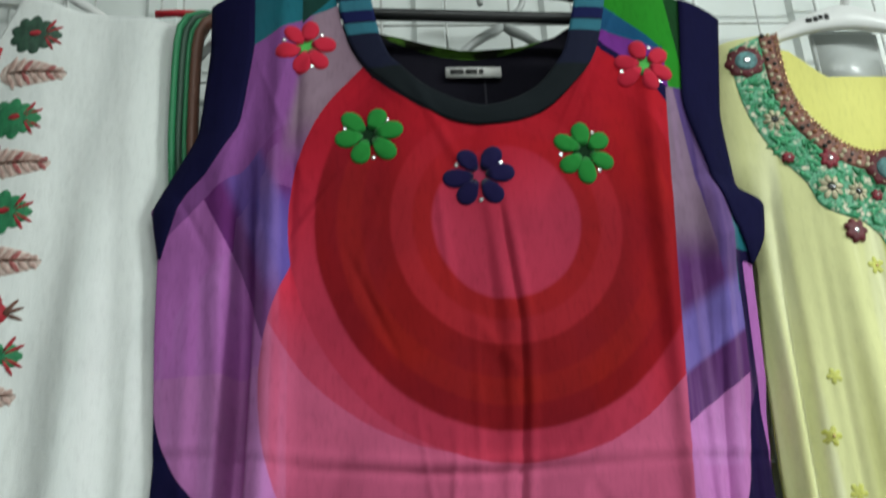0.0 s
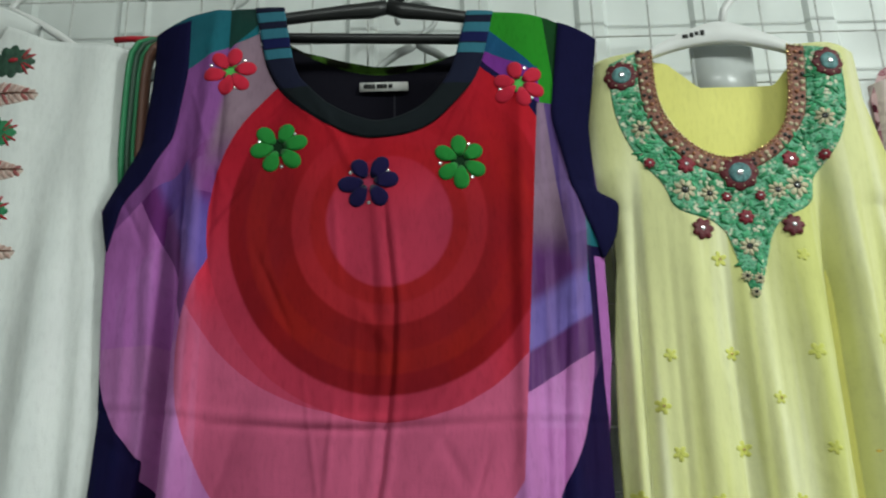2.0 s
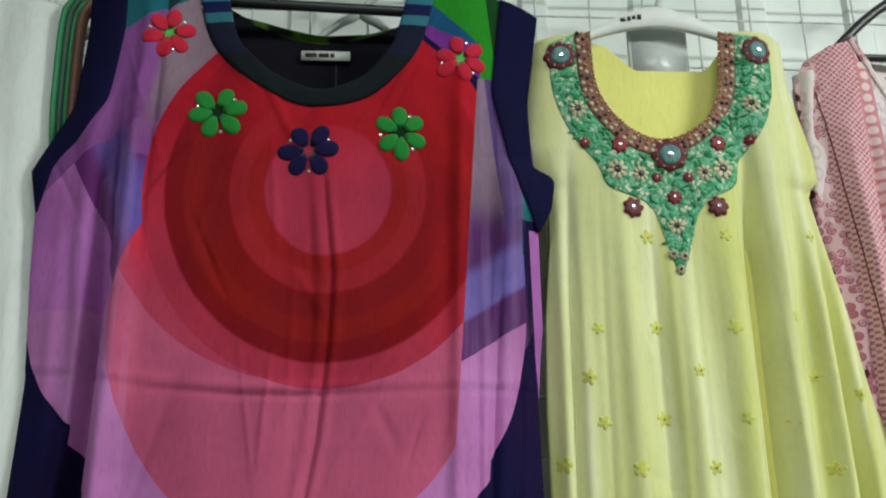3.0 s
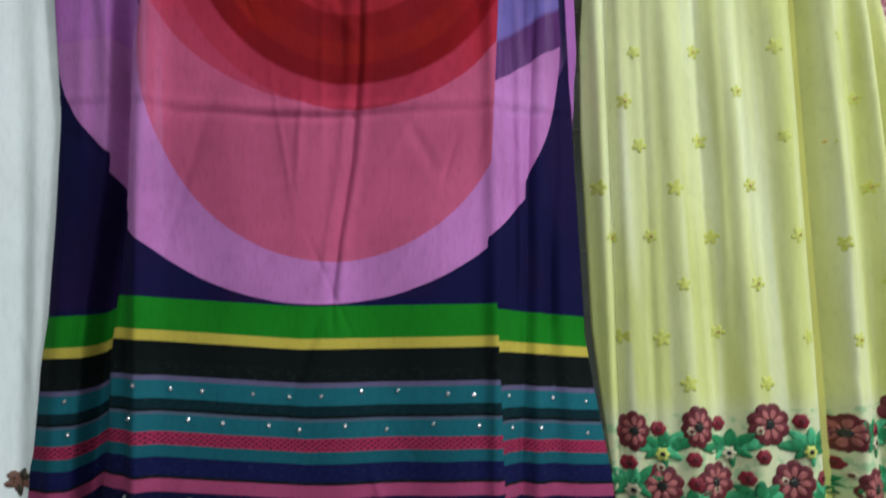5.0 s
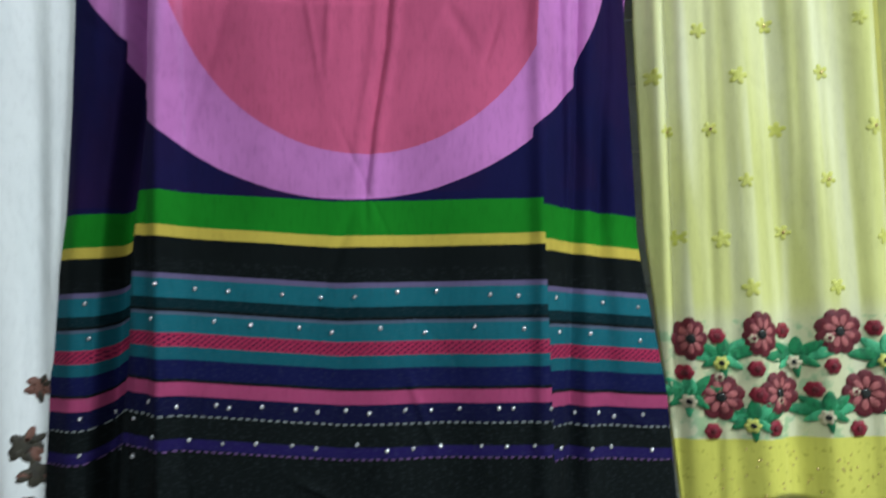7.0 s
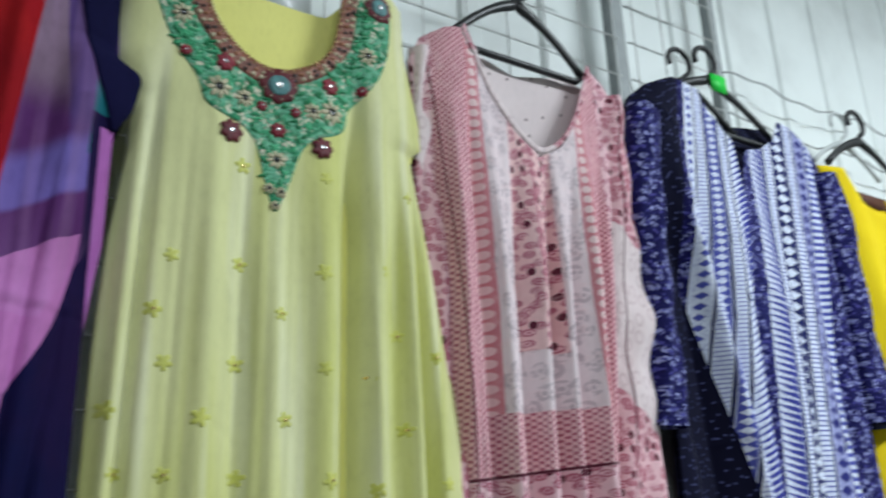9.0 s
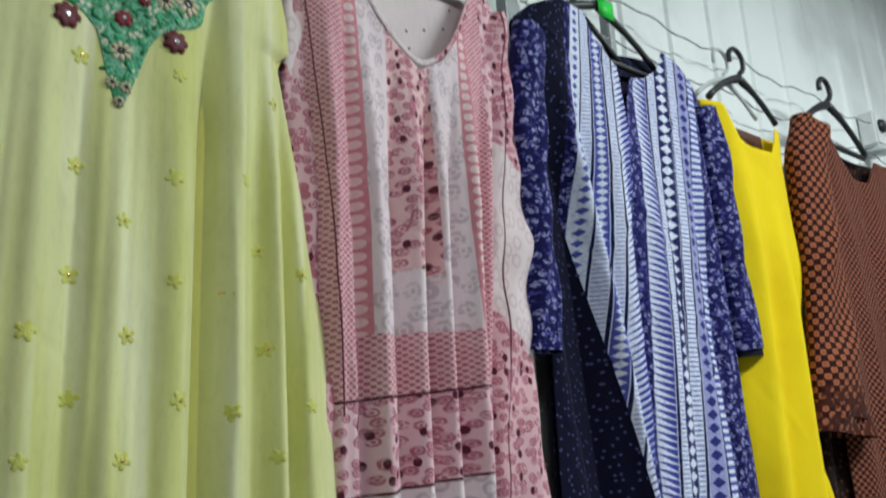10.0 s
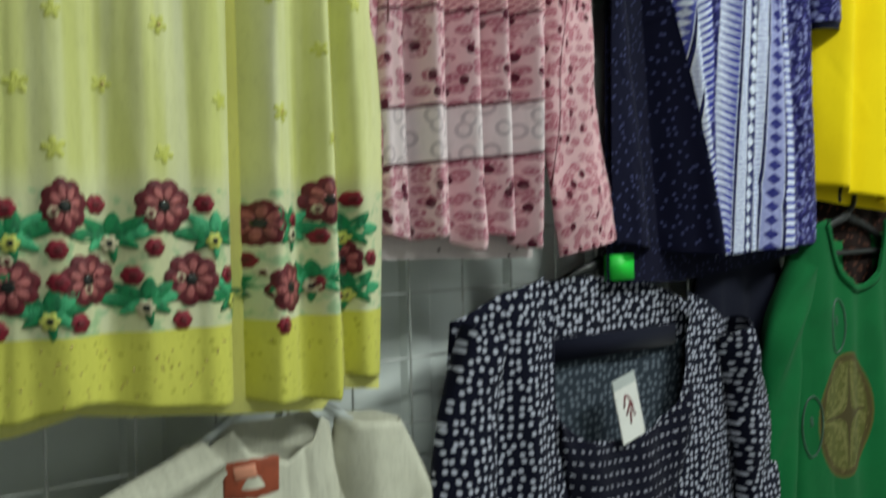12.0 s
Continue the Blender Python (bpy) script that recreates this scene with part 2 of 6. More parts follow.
        for r0, r1 in zip(rows, rows[1:]):
            for i in range(n):
                bm.faces.new((r0[i], r0[(i + 1) % n], r1[(i + 1) % n], r1[i]))
        bm.faces.new(rows[-1])


def petal_shape(length, width, angle, n=12, point=0.0, off=0.0):
    """An oval petal that starts at off from the centre and points to angle (degrees)."""
    a = radians(angle)
    out = []
    for i in range(n):
        t = i * math.tau / n
        r = off + length / 2 + length / 2 * math.cos(t)
        w = width / 2 * math.sin(t) * (1 - point * (0.5 + 0.5 * math.cos(t)))
        out.append((r * math.cos(a) - w * math.sin(a), r * math.sin(a) + w * math.cos(a)))
    return out


def scallop(radius, lobes, depth=0.18, n=40, turn=0.0):
    return [(radius * (1 - depth + depth * abs(math.cos(lobes * (t / 2) + turn))) * math.cos(t), radius * (1 - depth + depth * abs(math.cos(lobes * (t / 2) + turn))) * math.sin(t)) for t in [i * math.tau / n for i in range(n)]]


def disc_shape(r, n=10):
    return [(r * math.cos(i * math.tau / n), r * math.sin(i * math.tau / n)) for i in range(n)]



def sleeve(name, line, y, material, parent, depth=0.022, label="", n=60, m=28, seed=1, ripple=0.0025, rounded=False):
    """A flat hanging sleeve: line of (x, z, half width) from the shoulder to the cuff."""
    q = along(line, n)
    r = np.random.RandomState(seed)
    k = [(r.randint(1, 5), r.uniform(10, 60), r.uniform(0, 6.3)) for _ in range(6)]
    t = np.linspace(0, math.tau, m, endpoint=False)[None, :]
    d = np.gradient(q[:, :2], axis=0)
    d /= np.linalg.norm(d, axis=1)[:, None]
    nx, nz = -d[:, 1][:, None], d[:, 0][:, None]
    w = q[:, 2][:, None] * np.cos(t)
    x, z = q[:, 0][:, None] + nx * w, q[:, 1][:, None] + nz * w
    yy = y - depth * np.sin(t)
    for a, f, ph in k:
        yy = yy - ripple * 0.6 * np.abs(np.sin(t)) * np.sin(a * t + f * q[:, 1][:, None] + ph)
    verts = np.stack([x, yy + 0 * x, z], -1).reshape(-1, 3)
    faces = [(j * m + i, j * m + (i + 1) % m, (j + 1) * m + (i + 1) % m, (j + 1) * m + i) for j in range(n - 1) for i in range(m)]
    u = x
    if rounded:
        # the cloth's width runs round the tube, from the outer edge over the front
        half, fine = float(np.mean(q[:, 2])), np.linspace(0, math.tau, 400)
        run = np.concatenate([[0], np.cumsum(np.hypot(half * np.diff(np.cos(fine)), depth * np.diff(np.sin(fine))))])
        u = np.interp(np.minimum(t, math.tau), fine, run) + 0 * x
    uvs = np.stack([u, z], -1).reshape(-1, 2)
    return mesh_part(name, verts, faces, uvs, material, parent, label)

# ---- materials ----
BLACK_PLASTIC = plain("black_plastic", (0.012, 0.013, 0.014, 1), 0.38)
CLEAR_WHITE_PLASTIC = plain("white_plastic", (0.78, 0.79, 0.78, 1), 0.35)
GREY_PLASTIC = plain("grey_plastic", (0.52, 0.55, 0.54, 1), 0.3)
RED_PLASTIC = plain("red_plastic", c(190, 20, 40), 0.4)
WIRE = plain("white_wire", (0.62, 0.64, 0.62, 1), 0.4, vary=0.5, scale=60)
DARK_WIRE = plain("dull_wire", (0.22, 0.23, 0.23, 1), 0.45, metal=0.4, vary=0.5)
SHEET = plain("white_sheet", (0.84, 0.89, 0.87, 1), 0.4, vary=0.35, scale=4)
GREY_POST = plain("grey_post", (0.30, 0.33, 0.33, 1), 0.5, vary=0.3)
CONCRETE = plain("concrete", (0.26, 0.26, 0.25, 1), 0.8, vary=0.5, scale=6, bump=0.4)
FAR_WALL = plain("grey_wall_paint", (0.33, 0.34, 0.33, 1), 0.7, vary=0.3, scale=2)
CEILING = plain("ceiling_paint", (0.75, 0.76, 0.75, 1), 0.7, vary=0.2, scale=3)
LABEL = plain("label_white", (0.75, 0.75, 0.73, 1), 0.6)
INK = plain("ink", (0.02, 0.02, 0.02, 1), 0.6)
SEQUIN = plain("sequin", (0.85, 0.85, 0.88, 1), 0.18, metal=0.9, vary=0.2, scale=200)
GOLD = plain("gold_bead", (0.75, 0.55, 0.25, 1), 0.25, metal=0.8)
GREEN_TAG = plain("green_sticker", c(20, 210, 60), 0.5)

# ---- the stall: floor, ceiling, walls ----
X0, X1, YF, YB, TOP = -1.9, 3.6, -2.2, 0.905, 2.95


def room():
    bm = bmesh.new()
    slab(bm, X0 - 0.1, X1 + 0.1, YF - 0.1, YB + 0.2, -0.1, 0.0)
    tagged(part("floor", bm, CONCRETE, None, smooth=False), "grey concrete floor of the stall", "floor", kind="structure")
    bm = bmesh.new()
    slab(bm, X0 - 0.1, X1 + 0.1, YF - 0.1, YB + 0.2, TOP, TOP + 0.1)
    tagged(part("ceiling", bm, CEILING, None, smooth=False), "plain white stall ceiling", "ceiling", kind="structure")
    for name, box in (("wall_west", (X0 - 0.1, X0, YF, YB + 0.1)), ("wall_east", (X1, X1 + 0.1, YF, YB + 0.1)), ("wall_south", (X0 - 0.1, X1 + 0.1, YF - 0.1, YF))):
        bm = bmesh.new()
        slab(bm, *box, 0, TOP)
        tagged(part(name, bm, FAR_WALL, None, smooth=False), "plain grey painted stall wall", "wall", kind="structure")


def sheet_wall():
    """White ribbed sheets behind the wire grid: flat pans with raised ribs."""
    bm = bmesh.new()
    x, line = X0 - 0.05, []
    while x < X1 + 0.05:
        for dx, dy in ((0, 0), (0.082, 0), (0.088, -0.007), (0.122, -0.007), (0.128, 0)):
            line.append((x + dx, YB + dy))
        x += 0.165
    lo = [bm.verts.new((a, b, 0.0)) for a, b in line]
    hi = [bm.verts.new((a, b, TOP)) for a, b in line]
    lo2 = [bm.verts.new((a, b + 0.03, 0.0)) for a, b in line]
    hi2 = [bm.verts.new((a, b + 0.03, TOP)) for a, b in line]
    for i in range(len(line) - 1):
        bm.faces.new((lo[i], lo[i + 1], hi[i + 1], hi[i]))
        bm.faces.new((lo2[i + 1], lo2[i], hi2[i], hi2[i + 1]))
    tagged(part("wall_north", bm, SHEET, None, smooth=False), "white ribbed sheet wall behind the wire grid", "wall", kind="structure")


def wire_grid(x0, x1, z0, z1, y, dx=0.0755, dz=0.074, label="white wire display grid hung on the wall"):
    """One welded panel: upright wires, level wires behind them, a stout edge wire."""
    ob = empty("wire_grid", x0, y, z0, label, "wire grid", "wire display grids")
    n = int(round((x1 - x0) / dx))
    step = (x1 - x0) / n
    bm = bmesh.new()
    sweep(bm, [(x0, y, z0), (x0, y, z1)], 0.0014, 6)
    up = part("wire", bm, WIRE, ob)
    for i in range(1, n + 1):
        o = up.copy()
        scene.collection.objects.link(o)
        o.parent, o.location = ob, (i * step, 0, 0)
    bm = bmesh.new()
    sweep(bm, [(x0 - 0.012, y + 0.004, z0), (x1 + 0.012, y + 0.004, z0)], 0.0014, 6)
    side = part("wire", bm, WIRE, ob)
    m = int(round((z1 - z0) / dz))
    for i in range(1, m + 1):
        o = side.copy()
        scene.collection.objects.link(o)
        o.parent, o.location = ob, (0, 0, i * (z1 - z0) / m)
    return ob


room()
sheet_wall()
wire_grid(-1.08, -0.18, 0.5, 2.42, 0.842)
wire_grid(-0.155, 1.215, 0.5, 2.42, 0.842)
wire_grid(1.265, 1.48, 0.5, 2.42, 0.842)
for px, w, d in ((1.238, 0.034, 0.02), (1.50, 0.02, 0.02)):
    bm = bmesh.new()
    slab(bm, px - w / 2, px + w / 2, 0.852, 0.852 + d, 0.0, 2.8, 0.002)
    tagged(part("grid_post", bm, GREY_POST, None, smooth=False), "grey steel upright behind the wire grid", "post", "grid posts")
# slack wires strung on the sheets past the last grid
for k, (zz, xa, xb) in enumerate(((2.225, 1.52, 3.3), (2.13, 1.52, 3.3), (2.035, 1.52, 3.3))):
    bm = bmesh.new()
    pts = [(xa + (xb - xa) * i / 60, 0.862, zz + 0.008 * math.sin(i * 0.55 + k) + 0.004 * math.sin(i * 1.7 + 2 * k)) for i in range(61)]
    sweep(bm, pts, 0.0016, 6)
    tagged(part("slack_wire", bm, DARK_WIRE, None), "thin bent wire strung along the white sheets", "wire", "slack wires")


def hanger(x, z, y, material, half=0.2, drop=0.085, tilt=0.0, label="black plastic clothes hanger", bar=True, thick=0.006, hook_r=0.026, neck=0.03, flip=1, tag=None, tag_out=0.0):
    """A moulded hanger whose hook's top is at (x, y, z): hook, two arms, a level bar."""
    ob = empty("clothes_hanger", x, y, z, label, "hanger", "clothes hangers")
    turn = Matrix.Translation((x, y, z)) @ Matrix.Rotation(radians(tilt), 4, "Y") @ Matrix.Translation((-x, -y, -z))

    def put(name, pts, r, lab="", flat=1.0):
        bm = bmesh.new()
        sweep(bm, [turn @ Vector(p) for p in pts], r, 10, flat)
        return part(name, bm, material, ob, lab)

    cz = z - hook_r
    hook = [(x + flip * hook_r * math.cos(radians(a)), y, cz + hook_r * math.sin(radians(a))) for a in range(200, -75, -15)]
    hook += [(x, y, cz - hook_r - 0.012), (x, y, cz - hook_r - neck)]
    put("hook", hook, [thick * 0.75] * (len(hook) - 1) + [thick])
    zb = cz - hook_r - neck
    for side in (-1, 1):
        arm = [(x, y, zb + 0.004)] + [(x + side * half * k, y, zb - drop * (0.25 * k + 0.75 * k ** 1.7)) for k in (0.1, 0.25, 0.45, 0.65, 0.85, 1.0)]
        put("arm", arm, [thick * 1.25, thick * 1.35, thick * 1.2, thick, thick, thick, thick * 1.1], flat=0.8)
    if bar:
        zl = zb - drop - 0.008
        put("bar", [(x - half, y, zb - drop), (x - half + 0.012, y, zl - 0.004), (x, y, zl - 0.004), (x + half - 0.012, y, zl - 0.004), (x + half, y, zb - drop)], thick * 0.8)
    if tag:
        bm = bmesh.new()
        slab(bm, x - 0.004, x + 0.036, y - thick * 1.6 - tag_out, y - thick * 1.25, zb - 0.022, zb + 0.012, 0.001)
        part("size_sticker", bm, tag, ob, "bright green size sticker")
    return ob


# ---- the printed dress of rings and stripes ----
RC = (0.184, 1.832)


def print_rings(p):
    u, w = p.u, p.w
    wob = (p.noise(14, 2) - 0.5) * 0.004
    d = (((u - RC[0]) * 1.09).sq() + (w - RC[1]).sq()).sqrt() + wob
    main = (u - w * 0.085 < 0.1895)
    p.base(c(21, 21, 62))
    # the lower discs; cloth hidden in the pleats shifts the print sideways
    pleat_a, pleat_b = (u - (w - 1.55) * 0.054 < -0.088), (u - (w - 1.49) * 0.036 < -0.055)
    pleat_c, pleat_d = (1 - main), (u - (w - 1.53) * 0.07 > 0.3605)
    ub = u - pleat_b * 0.017 + pleat_c * 0.0125 + pleat_d * 0.0125 + pleat_a * ((u + 0.089) * -0.6 - 0.009)
    big = ((ub - 0.148).sq() + (w - 1.69).sq()).sqrt() + wob * 0.5
    p.over((big < 0.285), c(194, 122, 187))
    p.over((w > 1.70) * (u < 0.2), c(188, 112, 190))
    # purple and lilac rings round the breast, cut by slanted fields on both sides
    plum = u + (w - 1.872) * 0.43 + (w - 1.80).sq() * 0.8
    p.over((plum > -0.100) * (w > 1.70) * (w < 1.93) * (u < 0.1), c(108, 48, 116))
    p.over((u + (w - 1.9) * 0.42 > -0.075) * (u < 0.1) * (w > 1.87) * (d > 0.223), c(134, 74, 142))
    lane, foot = u + (w - 1.86) * 0.38, (w - u * 0.25).step(1.75, 1.80)
    p.over(lane.step(-0.080, -0.064) * lane.step(-0.022, -0.034) * foot * w.step(1.945, 1.91) * 0.9, c(108, 86, 162))
    p.over((u + (w - 1.86) * 0.30).step(-0.056, -0.048) * (u < 0.0) * foot * w.step(1.875, 1.85) * 0.6, c(94, 84, 172))
    p.over((u > 0.32) * (d > 0.236) * (w > 1.70) * (w < 1.9), c(88, 50, 104))
    pink = (((u - 0.157) / 0.2).sq() + ((w - 1.68) / 0.231).sq()).sqrt() + wob * 2.0
    p.over((pink < 1.0) * main, c(196, 90, 126))
    low = ((u - 0.163).sq() + (w - 1.838).sq()).sqrt() + wob
    p.over((low < 0.222) * (pink < 1.0) * main, c(188, 66, 94))
    p.over((low < 0.222) * (pink < 1.0) * main * w.step(1.70, 1.79), c(206, 50, 74))
    p.over((d < 0.223) * main * ((pink < 1.0) + (w > 1.76)), c(182, 54, 78))
    p.over((d < 0.223) * main * (w - u * 0.2).step(1.72, 1.93), c(184, 32, 48))
    for r, col in ((0.196, c(132, 22, 26)), (0.174, c(144, 29, 26)), (0.150, c(136, 25, 27)), (0.120, c(164, 38, 46)), (0.097, c(156, 32, 34)), (0.077, c(178, 54, 78))):
        p.over(d.step(r + 0.0025, r - 0.0025) * main, col)
    # the red fades brighter towards the neckline
    p.over((d < 0.223) * main * (w - (u - 0.18).abs() * 0.35).step(1.80, 1.945) * 0.85, c(180, 28, 42))
    p.over((d < 0.223) * main * u.step(0.275, 0.325) * 0.4, c(184, 30, 38))
    # shoulders
    p.over((u < 0.1) * (w - u * 0.9 > 1.955) * (d > 0.223), c(140, 82, 150))
    p.over((u < 0.12) * (u + (w - 1.9) * -0.18).step(-0.034, -0.022) * w.step(1.88, 1.96) * (d > 0.223), c(146, 122, 138))
    p.over((u < 0.1) * (w - u * 0.55 > 2.062), c(30, 104, 118))
    p.over((u < 0.1) * (u > -0.008) * (w - u * 1.1 > 2.062), c(26, 62, 56))
    right = (u > 0.2) * (w > 1.86)
    side = (u > 0.262)
    p.over(right * (w + (u - 0.3) * 0.9 > 2.025), c(122, 54, 146))
    p.over(side * (w + (u - 0.3) * 0.5 > 2.042), c(28, 84, 124))
    p.over(side * (w + (u - 0.3) * 1.0 > 2.076) * (w - (u - 0.3) * 0.5 > 1.99), c(40, 140, 40))
    p.over((u > 0.36) * (w > 1.95) * (w + (u - 0.3) * 0.2 < 2.09), c(40, 140, 40))
    p.over((w > 1.94) * (u + (w - 2.08) * 0.1 > 0.37), c(24, 66, 34))
    # the pleated side beyond the seam
    side = (1 - main) * (w < 1.972)
    streak = p.noise(60, 2, (1, 0.06)).step(0.4, 0.62)
    above = (w > 1.6) * (w - (u - 0.38) * 2.0 > 1.60)
    p.over(side * above, c(92, 50, 108))
    p.over(side * w.step(1.78, 1.83) * (u + w * 0.1 < 0.562), c(136, 112, 134))
    p.over(side * w.step(1.74, 1.80) * (u + w * 0.1 > 0.562), c(84, 64, 120))
    zs = w - (u - 0.35) * 0.62
    p.over(side * zs.step(1.686, 1.694) * zs.step(1.752, 1.730), c(118, 104, 180))
    p.over(side * (zs + wob < 1.649) * (big < 0.285) * (w > 1.44), c(194, 122, 187))
    p.over((u > 0.404) * (w < 1.85) * (w > 1.76), c(26, 104, 116))
    gore = u + (w - 1.746) * 0.048
    p.over((gore > 0.4065) * w.between(1.50, 1.80) * (w - (u - 0.40) * 2.2 > 1.596), c(21, 21, 62))
    p.over((gore > 0.4155) * w.between(1.52, 1.79) * (w + (u - 0.415) * 7.5 > 1.648), c(186, 112, 190))
    p.over(side * streak * 0.16 * above, c(190, 150, 200))
    p.over((u < -0.02) * (big < 0.285) * (w < 2.02) * streak * 0.16, c(196, 150, 206))
    p.over(p.noise(16, 4, (1, 0.5)).step(0.4, 0.66) * 0.10 * (w > 1.41), c(70, 20, 44))
    p.over(p.noise(5, 3).step(0.42, 0.62) * 0.14 * (w > 1.41), c(60, 20, 44))
    # border stripes
    z = w + (u - 0.12).mn(0.0) * 0.1 * (u - (w - 1.41) * 0.1).step(-0.112, -0.062) + (u - 0.12).mx(0.0) * 0.022 + (u > 0.32) * 0.006 + (u - 0.327).mx(0.0) * 0.09
    p.over((z < 1.404), c(25, 120, 29))
    for a, b, col in ((1.360, 1.371, c(190, 170, 72)), (1.0, 1.360, c(16, 21, 21)),
                      (1.321, 1.326, c(96, 88, 120)), (1.303, 1.321, c(27, 96, 108)), (1.293, 1.303, c(12, 38, 44)), (1.286, 1.290, c(80, 90, 110)),
                      (1.270, 1.287, c(27, 94, 106)), (1.256, 1.270, c(160, 46, 78)), (1.245, 1.257, c(24, 86, 98)), (1.227, 1.245, c(20, 23, 66)),
                      (1.210, 1.224, c(158, 66, 104)), (1.193, 1.211, c(18, 19, 52)), (1.161, 1.171, c(34, 26, 78))):
        p.over(((z + wob * 0.35) > a) * ((z + wob * 0.35) < b), col)
    # dashes of hand stitching, and knots on the crimson stripe
    dash = ((u * 900 + w * 60).sin() > -0.2)
    p.over(z.between(1.1917, 1.1931) * dash * 0.7, c(170, 176, 172))
    p.over(z.between(1.1592, 1.1604) * dash * 0.7, c(140, 104, 160))
    knot = ((u * 900).sin() * ((w * 1300).sin())) > 0.2
    p.over(z.between(1.258, 1.269) * knot, c(84, 24, 54))
    p.over((p.noise(160, 3, (1, 4)) > 0.58) * (z < 1.34) * 0.06, c(110, 120, 126))


RINGS = cloth("ring_print_cotton", print_rings, vary=0.2, sheen=0.0, shine=0.06)
NAVY = cloth("navy_cotton", lambda p: p.base(c(21, 20, 56)), vary=0.25, sheen=0.0, shine=0.06)


def print_collar(p):
    p.base(c(24, 28, 50))
    p.over((p.w < 2.0), c(20, 27, 31))
    for z0 in (2.098, 2.075, 2.047):
        p.over(p.w.between(z0 - 0.007, z0 + 0.006), c(50, 110, 128))
    p.over((p.w + 0.0).between(2.055, 2.068), c(20, 26, 74))


COLLAR = cloth("striped_collar_cotton", print_collar)


def print_lining(p):
    p.base(c(16, 14, 26))
    p.over((p.u - 0.186).abs().step(0.0016, 0.0008) * (p.w < 2.03), c(52, 52, 60))
    p.over((p.w - (p.u - 0.17).sq() * 3.0) > 2.058, c(60, 96, 28))
    p.over(((p.w - (p.u - 0.17).sq() * 3.0) > 2.058) * (p.noise(34, 2).step(0.45, 0.6)), c(22, 24, 12))


LINING = cloth("inner_back_cloth", print_lining, sheen=0.05)
FELT = {k: cloth(k + "_felt", (lambda col: lambda p: p.base(col))(v), sheen=0.08, bump=0.6) for k, v in
        (("green", c(34, 130, 54)), ("navy", c(22, 16, 62)), ("red", c(196, 38, 62)), ("dark", c(14, 48, 24)), ("rose", c(160, 50, 78)), ("lime", c(90, 190, 90)))}


